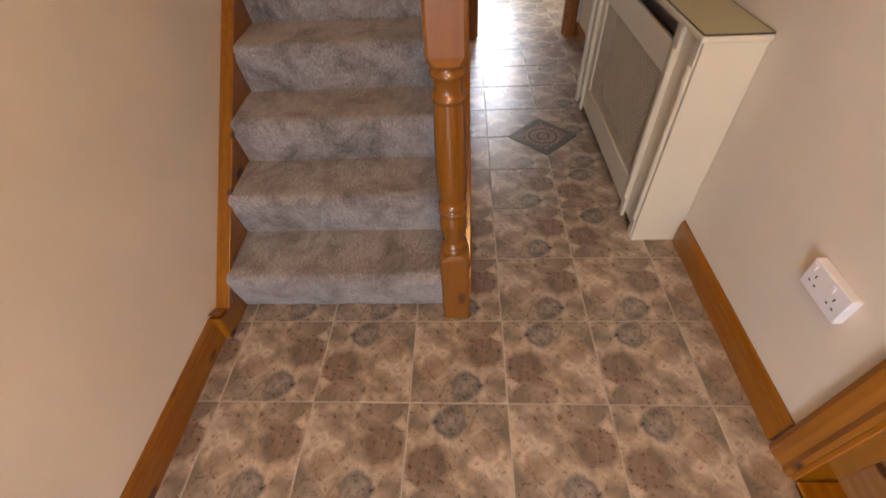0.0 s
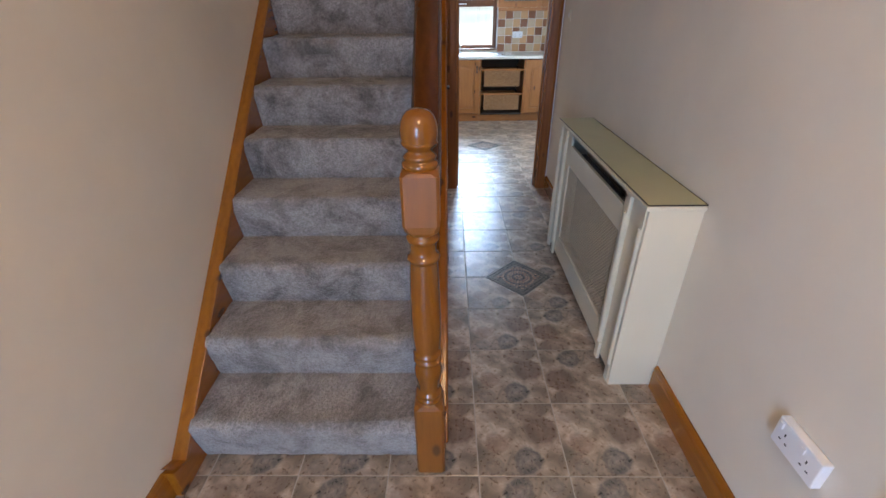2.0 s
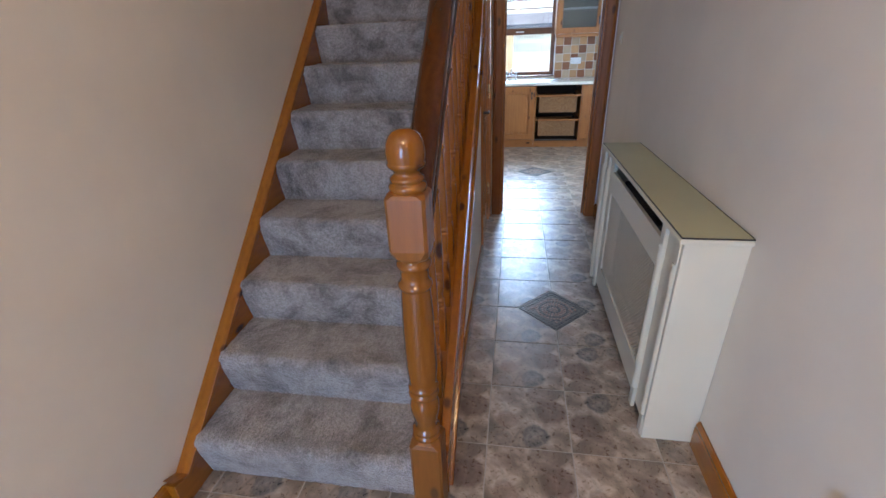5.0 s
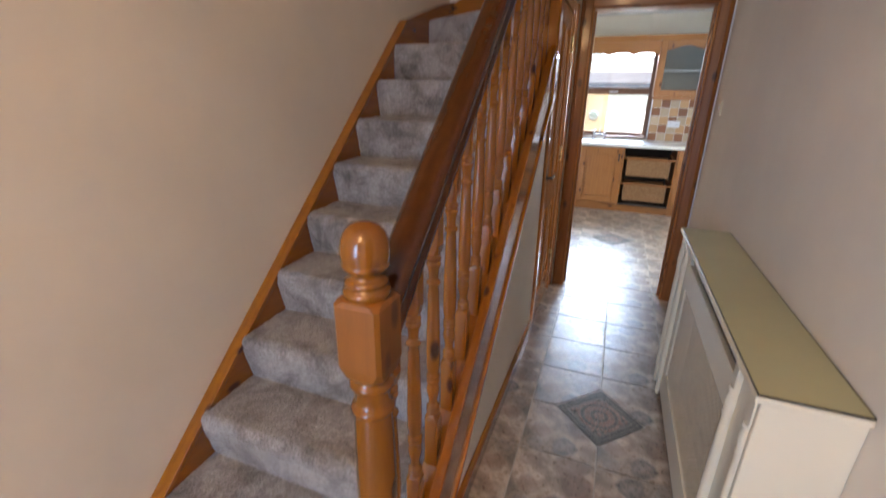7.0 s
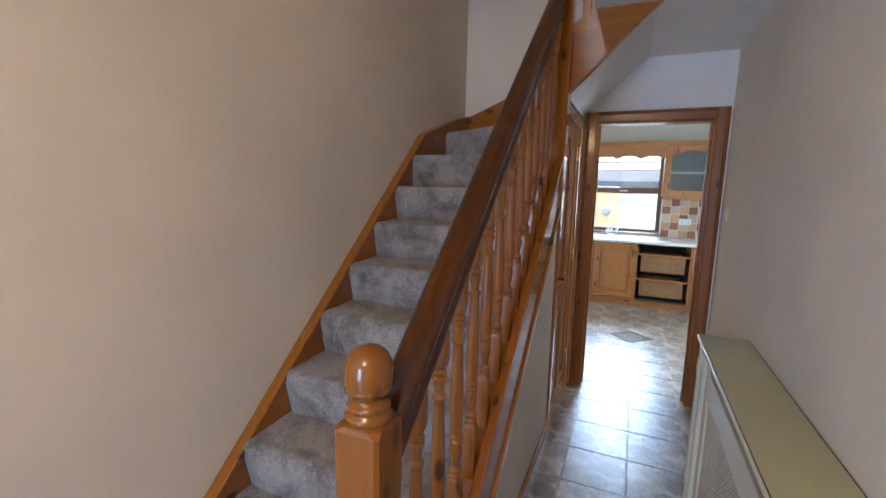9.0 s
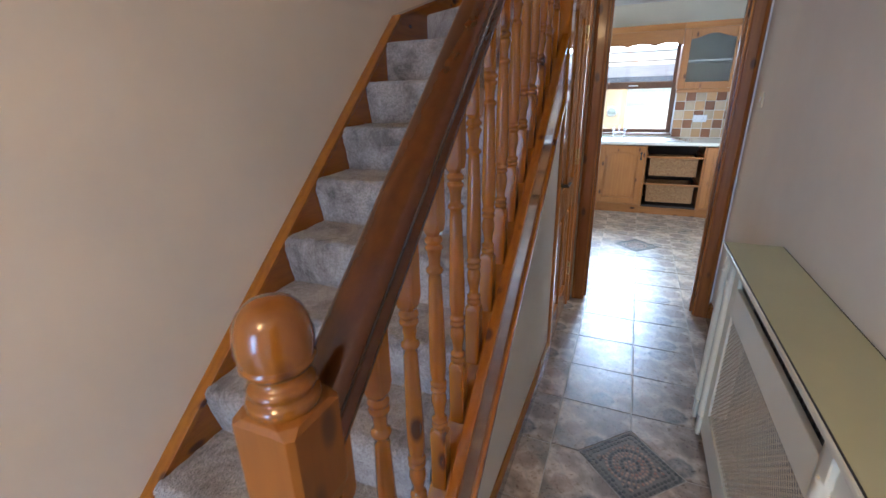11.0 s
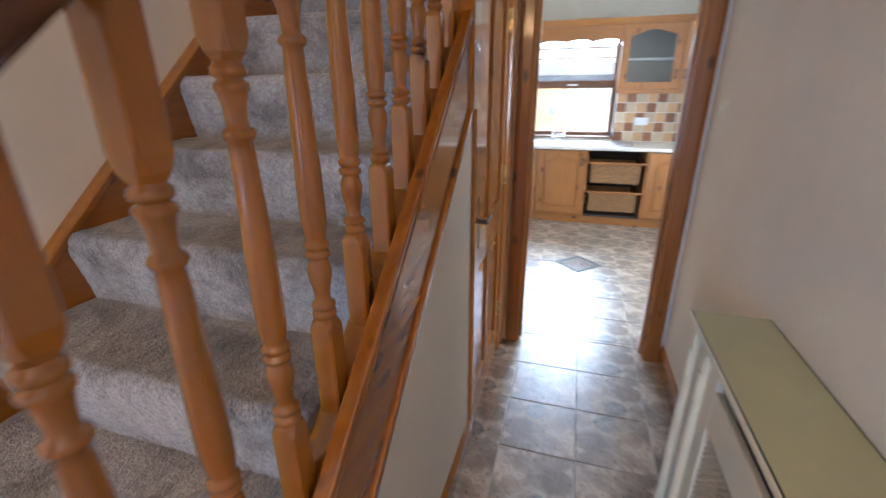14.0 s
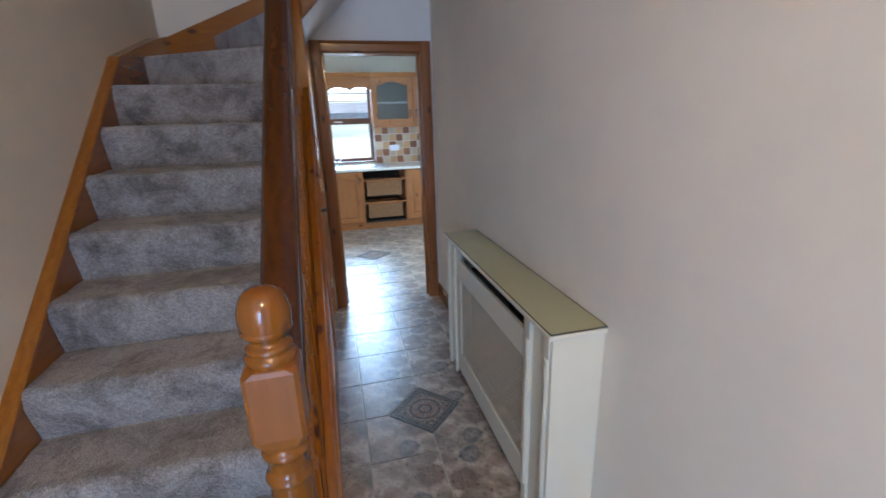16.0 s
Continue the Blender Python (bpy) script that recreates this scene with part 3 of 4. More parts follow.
def square_to_turned(bm, cx, cy, half, z0, z1, c0=0.0, c1=0.0):
    """A square post length, with its corners cut in towards the turned ends by c0 and c1."""
    def ring(z, h, ch):
        k = max(h - ch, 0.001)
        p = [(h, -k), (h, k), (k, h), (-k, h), (-h, k), (-h, -k), (-k, -h), (k, -h)]
        return [bm.verts.new((cx + x, cy + y, z)) for x, y in p]
    e = half * 0.16
    rs = []
    if c0:
        rs.append(ring(z0, half * 0.76, half * 0.44))
        rs.append(ring(z0 + c0 * 0.35, half * 0.93, half * 0.36))
        rs.append(ring(z0 + c0, half, e))
    else:
        rs.append(ring(z0, half, e))
    if c1:
        rs.append(ring(z1 - c1, half, e))
        rs.append(ring(z1 - c1 * 0.35, half * 0.93, half * 0.36))
        rs.append(ring(z1, half * 0.76, half * 0.44))
    else:
        rs.append(ring(z1, half, e))
    fs = []
    for p, q in zip(rs, rs[1:]):
        for i in range(8):
            fs.append(bm.faces.new((p[i], p[(i + 1) % 8], q[(i + 1) % 8], q[i])))
    fs += [bm.faces.new(rs[0][::-1]), bm.faces.new(rs[-1])]
    bmesh.ops.recalc_face_normals(bm, faces=fs)


bm = B()
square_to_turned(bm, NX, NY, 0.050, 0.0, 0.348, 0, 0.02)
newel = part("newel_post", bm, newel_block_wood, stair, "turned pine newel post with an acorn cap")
bm = B()
lathe(bm, [(0.036, 0.340), (0.040, 0.347), (0.0445, 0.352), (0.0460, 0.357), (0.0445, 0.362), (0.0375, 0.366), (0.0375, 0.369), (0.0435, 0.374), (0.0445, 0.379), (0.0430, 0.384),
           (0.0350, 0.390), (0.0345, 0.398), (0.0370, 0.418), (0.0420, 0.445), (0.0450, 0.468), (0.0440, 0.486), (0.0385, 0.502), (0.0355, 0.510), (0.0360, 0.514),
           (0.0435, 0.519), (0.0455, 0.525), (0.0435, 0.531), (0.0375, 0.535), (0.0375, 0.539), (0.0440, 0.544), (0.0455, 0.550), (0.0435, 0.556), (0.0395, 0.560),
           (0.0415, 0.575), (0.0450, 0.620), (0.0455, 0.690), (0.0440, 0.780), (0.0410, 0.860), (0.0390, 0.885), (0.0385, 0.889), (0.0440, 0.893), (0.0465, 0.900), (0.0440, 0.907),
           (0.0375, 0.911), (0.0365, 0.925), (0.0385, 0.945), (0.0405, 0.951), (0.0450, 0.956), (0.0460, 0.962), (0.0440, 0.968), (0.0385, 0.972), (0.0400, 0.982)], NX, NY, 32)
part("turned_shaft", bm, newel_wood, newel)
bm = B()
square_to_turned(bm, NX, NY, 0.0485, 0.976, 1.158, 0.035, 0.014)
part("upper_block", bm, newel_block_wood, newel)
bm = B()
lathe(bm, [(0.040, 1.150), (0.0430, 1.156), (0.0455, 1.161), (0.0460, 1.167), (0.0440, 1.172), (0.0385, 1.175), (0.0385, 1.178), (0.0415, 1.181), (0.0415, 1.187), (0.0370, 1.191),
           (0.0315, 1.195), (0.0310, 1.200), (0.0350, 1.205), (0.0420, 1.211), (0.0455, 1.217), (0.0455, 1.221), (0.0438, 1.2225), (0.0440, 1.224), (0.0465, 1.238), (0.0460, 1.252),
           (0.0430, 1.268), (0.0370, 1.282), (0.0270, 1.292), (0.0140, 1.297), (0.0040, 1.298)], NX, NY, 32)
part("acorn_cap", bm, newel_wood, newel)
bm = B()
square_to_turned(bm, UX, UY, 0.048, 1.47, 2.69, 0.0, 0.03)
upper_newel = part("newel_post", bm, gloss_z, stair, "square pine upper newel post")
bm = B()
lathe(bm, [(0.022, 1.44), (0.036, 1.45), (0.040, 1.465), (0.040, 1.472)], UX, UY, 20)
part("drop_finial", bm, gloss_z, upper_newel)
bm = B()
lathe(bm, [(0.036, 2.685), (0.043, 2.692), (0.040, 2.703), (0.034, 2.708), (0.030, 2.722), (0.043, 2.738), (0.046, 2.758), (0.042, 2.775), (0.022, 2.80), (0.006, 2.806)], UX, UY, 24)
part("acorn_cap", bm, gloss_z, upper_newel)


def baluster_mesh():
    bm = B()
    h = 0.0205
    square_to_turned(bm, 0, 0, h, -0.03, 0.178, 0, 0.016)
    prof = [(0.0150, 0.172), (0.0165, 0.178), (0.0198, 0.182), (0.0205, 0.1865), (0.0198, 0.191), (0.0150, 0.1935), (0.0150, 0.1955), (0.0192, 0.198), (0.0200, 0.2025), (0.0190, 0.207), (0.0140, 0.210),
            (0.0128, 0.216), (0.0140, 0.230), (0.0172, 0.246), (0.0196, 0.258), (0.0196, 0.268), (0.0172, 0.279), (0.0145, 0.285), (0.0145, 0.287), (0.0192, 0.2895), (0.0202, 0.294), (0.0192, 0.2985),
            (0.0152, 0.301), (0.0152, 0.303), (0.0195, 0.3055), (0.0205, 0.310), (0.0195, 0.3145), (0.0160, 0.317), (0.0172, 0.324), (0.0198, 0.345), (0.0205, 0.375), (0.0200, 0.42), (0.0178, 0.50),
            (0.0152, 0.58), (0.0143, 0.596), (0.0180, 0.599), (0.0200, 0.6045), (0.0180, 0.610), (0.0133, 0.613), (0.0130, 0.620), (0.0142, 0.636), (0.0168, 0.648), (0.0175, 0.650), (0.0196, 0.653),
            (0.0202, 0.657), (0.0192, 0.661), (0.0152, 0.6635), (0.0152, 0.6655), (0.0196, 0.668), (0.0206, 0.673), (0.0196, 0.678), (0.0160, 0.681), (0.0155, 0.689)]
    lathe(bm, prof, 0, 0, 20)
    square_to_turned(bm, 0, 0, h, 0.684, 0.905, 0.026, 0)
    return mesh_of("baluster", bm, turned_wood)


bal = baluster_mesh()
for i in range(-6, 8):
    y = 1.860 + 0.1277 * i
    ob = new("baluster", bal)
    ob.location = (-0.072, y, zs(y) + 1.262)
    ob.rotation_euler = (0, 0, radians(90 * (i % 4)))
    ob.parent = stair
    ob.matrix_parent_inverse = Matrix.Translation(-stair.location)
# upper turn
bm = B()
prism(bm, [(UX + 0.048, 2.105), (0.45, 2.55), (0.45, 2.80), (UX + 0.048, 2.44)], 1, 2.850, 2.884, 0.003)
part("upper_string", bm, gloss_x, stair, "pine string of the turned upper flight")
bm = B()
prism(bm, [(UX + 0.048, 2.09), (0.45, 2.535), (0.45, 2.555), (UX + 0.048, 2.11)], 1, 2.842, 2.886, 0.003)
part("string_moulding", bm, gloss_x, stair)
ob = new("baluster", bal)
ob.location = (0.055, 2.867, 2.50)
ob.parent = stair
ob.matrix_parent_inverse = Matrix.Translation(-stair.location)

# carpet on each step
runner = thing("stair_carpet", (-0.52, 1.0, 0), "mottled grey pile carpet fitted over the stairs", "carpet")
XC0, XC1 = XL + 0.049, -0.099


def rough_up(p, k=0.0028):
    q = Vector(p)
    return q + Vector((0, noise.noise(q * 45) * k - abs(noise.noise(q * 130)) * k, noise.noise(q * 38 + Vector((9, 4, 1))) * k + noise.noise(q * 150) * k * 0.8))


def carpet_step(k):
    yr = Y1 + GOING * (k - 1)
    z0, z1 = RISE * (k - 1) - (0.004 if k > 1 else -0.004), RISE * k + 0.008
    depth = GOING + 0.022
    r = 0.036
    zc, yc = z1 - r, yr + 0.010
    prof = [(yr + 0.012 - 0.034 * s / 10, z0 + (zc - 0.012 - z0) * s / 10) for s in range(11)]
    for s in range(1, 10):
        a = math.pi * (0.90 - 0.40 * s / 9)
        prof.append((yc + 0.002 + r * math.cos(a), zc + r * math.sin(a)))
    prof += [(yc + 0.012 + (depth - 0.022) * s / 10, z1 - 0.002 * math.sin(s * 0.6)) for s in range(11)]
    nx = 90
    bm = B()
    grid = []
    for i in range(nx + 1):
        x = XC0 + (XC1 - XC0) * i / nx
        grid.append([bm.verts.new(rough_up((x, y, z))) for y, z in prof])
    for p, q in zip(grid, grid[1:]):
        for j in range(len(prof) - 1):
            f = bm.faces.new((p[j], p[j + 1], q[j + 1], q[j]))
            f.smooth = True
    back = [(bm.verts.new((g[0].co.x, yr + depth, z0)), g) for g in (grid[0], grid[-1])]
    for v, g in back:
        bm.faces.new([v] + g)
    bmesh.ops.recalc_face_normals(bm, faces=bm.faces[:])
    return part("carpeted_step", bm, carpet, runner)


for k in range(1, 9):
    carpet_step(k)


def winder(k, a0, a1):
    """A kite-shaped step between two angles round the top newel."""
    def edge(a):
        c, s = math.cos(radians(a)), math.sin(radians(a))
        d = min((UX - XC0) / c if c > 1e-6 else 99, (3.815 - UY) / s if s > 1e-6 else 99)
        return (UX - c * d, UY + s * d)
    corner = (XC0, 3.815)
    pts = [(UX - 0.02, UY - 0.022), edge(a0)]
    if a0 < 44 < a1:
        pts.append(corner)
    pts += [edge(a1), (UX - 0.02, UY + 0.02)]
    bm = B()
    prism(bm, pts, 2, RISE * (k - 1) - 0.01, RISE * k + 0.008, 0.018)
    part("carpeted_step", bm, carpet, runner)


winder(9, -1.5, 33)
winder(10, 29, 63)
winder(11, 59, 90)
bm = B()
box(bm, UX, 0.095, UY + 0.036, 3.81, 2.31, RISE * 12 + 0.008, 0.018, 2)
part("carpeted_step", bm, carpet, runner)

# understairs door
ud = thing("door_4", (-0.03, 3.35, 0), "closed knotty pine four-panel understairs door", "door", kind="structure")
for y0, y1 in ((2.960, 3.010), (3.70, 3.775)):
    bm = B()
    box(bm, -0.062, -0.028, y0, y1, 0, 2.075, 0.005, 2)
    part("architrave", bm, pine_z, ud)
bm = B()
box(bm, -0.062, -0.027, 3.0105, 3.699, 2.01, 2.075, 0.005, 2)
part("architrave", bm, pine_y, ud)
bm = B()
box(bm, -0.075, -0.02, 3.7755, YD - 0.0012, 0, 2.09, 0.002)
part("filler_post", bm, pine_z, ud)
dy0, dy1 = 3.012, 3.695
for y0, y1 in ((dy0, dy0 + 0.095), (3.295, 3.385), (dy1 - 0.095, dy1)):
    bm = B()
    box(bm, -0.078, -0.040, y0, y1, 0.008, 2.005, 0.003)
    part("stile", bm, pine_z, ud)
for z0, z1 in ((0.008, 0.20), (0.80, 0.98), (1.90, 2.005)):
    for y0, y1 in ((dy0 + 0.096, 3.294), (3.386, dy1 - 0.096)):
        bm = B()
        box(bm, -0.078, -0.0405, y0, y1, z0, z1, 0.003)
        part("rail", bm, pine_y, ud)
for z0, z1 in ((0.201, 0.799), (0.981, 1.899)):
    for y0, y1 in ((dy0 + 0.096, 3.294), (3.386, dy1 - 0.096)):
        bm = B()
        box(bm, -0.072, -0.058, y0, y1, z0, z1)
        box(bm, -0.066, -0.048, y0 + 0.03, y1 - 0.03, z0 + 0.03, z1 - 0.03, 0.009)
        part("panel", bm, pine_z, ud)
handle = B()
box(handle, -0.040, -0.034, 3.036, 3.062, 0.91, 1.13, 0.004, 2)
lathe(handle, [(0.010, -0.035), (0.009, 0.0)], 3.048, 1.03, 12, 0)
lathe(handle, [(0.008, 3.04), (0.008, 3.08), (0.006, 3.11), (0.008, 3.14), (0.004, 3.155)], -0.002, 1.028, 12, 1)
part("door_handle", handle, iron, ud, "black iron lever handle on a backplate")
for z in (0.25, 1.05, 1.78):
    bm = B()
    lathe(bm, [(0.006, z), (0.006, z + 0.1)], -0.034, 3.698, 10)
    part("hinge", bm, brass, ud)

# ---- radiator cover ----
rc = thing("radiator_cover", (0.8, 2.08, 0), "cream painted radiator cover with an olive top and mesh front", "radiator cover")
RX0, RX1, RY0, RY1, RZ = 0.715, XR - 0.001, 1.395, 2.765, 0.862
for y0, y1 in ((RY0, RY0 + 0.018), (RY1 - 0.018, RY1)):
    bm = B()
    box(bm, RX0, RX1, y0, y1, 0, RZ, 0.002)
    part("side_panel", bm, cream_gloss, rc)
bm = B()
box(bm, RX0 - 0.018, RX1, RY0 - 0.012, RY1 + 0.012, RZ + 0.0005, RZ + 0.020, 0.005, 2)
top = part("top", bm, cream_gloss, rc)
bm = B()
box(bm, RX0 - 0.012, RX1 - 0.001, RY0 - 0.006, RY1 + 0.006, RZ + 0.0205, RZ + 0.024, 0.001)
part("top_lining", bm, olive_top, top, "olive green lining with a dark edge")
bm = B()
for a, b2, c, d in ((RX0 - 0.0135, RX0 - 0.0115, RY0 - 0.008, RY1 + 0.008),):
    box(bm, a, b2, c, d, RZ + 0.0202, RZ + 0.0250)
box(bm, RX0 - 0.0115, RX1 - 0.001, RY0 - 0.008, RY0 - 0.0055, RZ + 0.0202, RZ + 0.0250)
box(bm, RX1 - 0.0012, RX1 - 0.0002, RY0 - 0.0055, RY1, RZ + 0.0202, RZ + 0.0256)
part("top_edging", bm, iron, top, "thin dark edging")
MY0, MY1 = 1.645, 2.525
for y0, y1 in ((RY0 + 0.0185, MY0), (MY1, RY1 - 0.0185)):
    bm = B()
    box(bm, RX0 + 0.012, RX0 + 0.030, y0, y1, 0.03, RZ, 0.002)
    part("pilaster_board", bm, cream_gloss, rc)
for z0, z1 in ((0.03, 0.165), (0.655, 0.775), (0.835, RZ)):
    bm = B()
    box(bm, RX0 + 0.012, RX0 + 0.030, MY0 + 0.0005, MY1 - 0.0005, z0, z1, 0.002)
    part("rail", bm, cream_gloss, rc)


def split_column(y):
    bm = B()
    box(bm, RX0 - 0.004, RX0 + 0.012, y - 0.020, y + 0.020, 0.0, 0.10, 0.003)
    box(bm, RX0 - 0.004, RX0 + 0.012, y - 0.020, y + 0.020, RZ - 0.09, RZ, 0.003)
    lathe(bm, [(0.015, 0.10), (0.020, 0.108), (0.014, 0.118), (0.019, 0.14), (0.014, 0.17), (0.018, 0.178), (0.013, 0.19), (0.016, 0.22), (0.0165, 0.45),
               (0.015, 0.62), (0.013, 0.68), (0.018, 0.69), (0.014, 0.70), (0.019, 0.73), (0.014, 0.76), (0.019, 0.768), (0.015, 0.775)], RX0 + 0.006, y, 16)
    part("split_column", bm, cream_gloss, rc)


for y in (RY0 + 0.035, RY0 + 0.185, RY1 - 0.185 + 0.03, RY1 - 0.035):
    split_column(y)
bm = B()
zb0, zb1 = 0.16, 0.66
pitch = 0.021
ncount = int((MY1 - MY0 + zb1 - zb0) / pitch)
for i in range(ncount):
    for s in (1, -1):
        c = MY0 - (zb1 - zb0) + i * pitch if s > 0 else MY0 + i * pitch
        ts = [0.0, zb1 - zb0]
        lim = sorted(((MY0 - c) * s, (MY1 - c) * s))
        t0, t1 = max(0.0, lim[0]), min(zb1 - zb0, lim[1])
        if t1 - t0 < 0.003:
            continue
        x = RX0 + 0.020 + (0.0015 if s > 0 else 0)
        wd = 0.0030
        q = [(c + s * t0 - wd, zb0 + t0), (c + s * t0 + wd, zb0 + t0), (c + s * t1 + wd, zb0 + t1), (c + s * t1 - wd, zb0 + t1)]
        prism(bm, q, 0, x, x + 0.0015)
part("mesh_grille", bm, wall_tile_mat("dull_gold_mesh", (0.62, 0.53, 0.38)), rc, "dull gold diamond wire mesh")
rad = thing("radiator", (RX0 + 0.1, 2.08, 0.14), "cream panel radiator, coloured dark for the shade behind the cover mesh", "radiator")
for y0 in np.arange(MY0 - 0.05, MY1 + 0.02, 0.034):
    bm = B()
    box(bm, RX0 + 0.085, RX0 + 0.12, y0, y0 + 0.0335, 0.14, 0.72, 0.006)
    part("column", bm, radiator_shade, rad)
for y in (MY0 + 0.1, MY1 - 0.1):
    bm = B()
    box(bm, RX0 + 0.12, XR - 0.001, y, y + 0.04, 0.3, 0.34)
    part("bracket", bm, white_plastic, rad)

# ---- wall fittings ----
so = thing("wall_socket", (XR, 0.708, 0.5), "white plastic double wall socket", "socket")
bm = B()
box(bm, XR - 0.028, XR - 0.0003, 0.633, 0.783, 0.455, 0.543, 0.004, 2)
part("faceplate", bm, white_plastic, so)
for yc in (0.670, 0.746):
    for dy, dz, hy, hz in ((0, 0.016, 0.002, 0.005), (-0.011, -0.006, 0.004, 0.002), (0.011, -0.006, 0.004, 0.002)):
        bm = B()
        box(bm, XR - 0.0285, XR - 0.027, yc + dy - hy, yc + dy + hy, 0.490 + dz - hz, 0.490 + dz + hz)
        part("pin_hole", bm, socket_black, so)
    bm = B()
    box(bm, XR - 0.032, XR - 0.0275, yc - 0.006 + 0.02, yc + 0.006 + 0.02, 0.515, 0.533, 0.001)
    part("rocker", bm, white_plastic, so)
sw = thing("light_switch", (XR, 3.65, 1.44), "white plastic light switch on the wall", "light switch")
bm = B()
box(bm, XR - 0.009, XR - 0.0003, 3.612, 3.688, 1.40, 1.48, 0.003, 2)
part("faceplate", bm, cream_gloss, sw)
bm = B()
box(bm, XR - 0.013, XR - 0.0085, 3.642, 3.658, 1.43, 1.457, 0.002)
part("rocker", bm, white_plastic, sw)

# ---- kitchen ----
KY = 6.57
units = [(-0.70, -0.095, "door"), (-0.095, 0.448, "door"), (0.448, 1.095, "baskets"), (1.095, 1.63, "door"), (1.63, 2.17, "door")]


def arch(x0, x1, z0, z1, rise, n=12):
    """A panel outline with a cathedral-arched top."""
    pts = [(x0, z0), (x1, z0), (x1, z1 - rise)]
    for i in range(1, n):
        u = i / n
        pts.append((x1 + (x0 - x1) * u, z1 - rise + rise * 0.5 * (1 - math.cos(2 * math.pi * u)) ** 1.0))
    pts.append((x0, z1 - rise))
    return pts


def drop_handle(parent, x, y, z):
    bm = B()
    prism(bm, [(x, z - 0.062), (x + 0.013, z - 0.046), (x + 0.007, z - 0.030), (x + 0.007, z + 0.012), (x + 0.016, z + 0.026), (x + 0.008, z + 0.038), (x, z + 0.048),
               (x - 0.008, z + 0.038), (x - 0.016, z + 0.026), (x - 0.007, z + 0.012), (x - 0.007, z - 0.030), (x - 0.013, z - 0.046)], 1, y - 0.004, y)
    lathe(bm, [(0.003, z - 0.052), (0.010, z - 0.044), (0.011, z - 0.036), (0.006, z - 0.026), (0.005, z), (0.009, z + 0.012), (0.004, z + 0.022)], x, y - 0.013, 12)
    part("handle", bm, iron, parent, "black iron drop handle")


def arched_door(parent, x0, x1, z0, z1, y, hx, hz, glazed=False):
    rise, fr = 0.055, 0.075
    lo, hi = z0 + fr, z1 - fr * 0.75
    bm = B()
    inner = arch(x0 + fr, x1 - fr, lo, hi, rise)
    # frame: stiles, bottom rail and a shaped top rail
    box(bm, x0, x0 + fr, y, y + 0.02, z0, z1, 0.004)
    box(bm, x1 - fr, x1, y, y + 0.02, z0, z1, 0.004)
    box(bm, x0 + fr, x1 - fr, y + 0.0005, y + 0.02, z0, lo, 0.003)
    topr = [p for p in inner[2:]] + [(x0 + fr, z1), (x1 - fr, z1)]
    prism(bm, topr, 1, y + 0.0005, y + 0.02)
    d = part("door", bm, kit_z, parent)
    if glazed:
        bm = B()
        prism(bm, arch(x0 + fr - 0.004, x1 - fr + 0.004, lo - 0.004, hi + 0.004, rise), 1, y + 0.010, y + 0.014)
        g = part("pane", bm, cabinet_glass, d, "obscured glass pane")
        g.visible_shadow = False
    else:
        bm = B()
        prism(bm, arch(x0 + fr, x1 - fr, lo, hi, rise), 1, y + 0.0165, y + 0.0195)
        for off, dep in ((0.012, 0.0125), (0.020, 0.009), (0.028, 0.0055), (0.036, 0.002)):
            prism(bm, arch(x0 + fr + off, x1 - fr - off, lo + off, hi - off, rise * 0.9), 1, y + dep, y + 0.0165, 0.0015)
        part("panel", bm, kit_z, d)
    drop_handle(d, hx, y, hz)
    return d


def wicker_basket(x0, x1, y0, y1, z0, z1):
    b = thing("wicker_basket", ((x0 + x1) / 2, (y0 + y1) / 2, z0), "woven tan wicker basket drawer on wooden runners", "basket", "kitchen baskets")
    bm = B()
    rows, r = 13, (z1 - z0) / 26
    for i in range(rows):
        z = z0 + (z1 - z0) * (i + 0.5) / rows
        nseg = 46
        for k in range(nseg):
            u0, u1 = k / nseg, (k + 1) / nseg
            xa, xb = x0 + (x1 - x0) * u0, x0 + (x1 - x0) * u1
            off = 0.004 * (1 if (k + i) % 2 else -1)
            box(bm, xa, xb, y0 + off, y0 + off + 0.006, z - r * 0.92, z + r * 0.92, 0.0)
    part("woven_front", bm, wicker, b)
    bm = B()
    box(bm, x0, x0 + 0.008, y0 + 0.012, y1, z0, z1, 0.003)
    box(bm, x1 - 0.008, x1, y0 + 0.012, y1, z0, z1, 0.003)
    box(bm, x0 + 0.009, x1 - 0.009, y1 - 0.008, y1, z0, z1, 0.003)
    part("woven_sides", bm, wicker, b)
    bm = B()
    box(bm, x0 + 0.009, x1 - 0.009, y0 + 0.012, y1 - 0.009, z0, z0 + 0.008)
    part("base", bm, wicker, b)
    bm = B()
    lathe(bm, [(0.009, x0 - 0.004), (0.009, x1 + 0.004)], y0 + 0.002, z1 + 0.006, 10, 0)
    part("rim", bm, wicker, b)
    return b


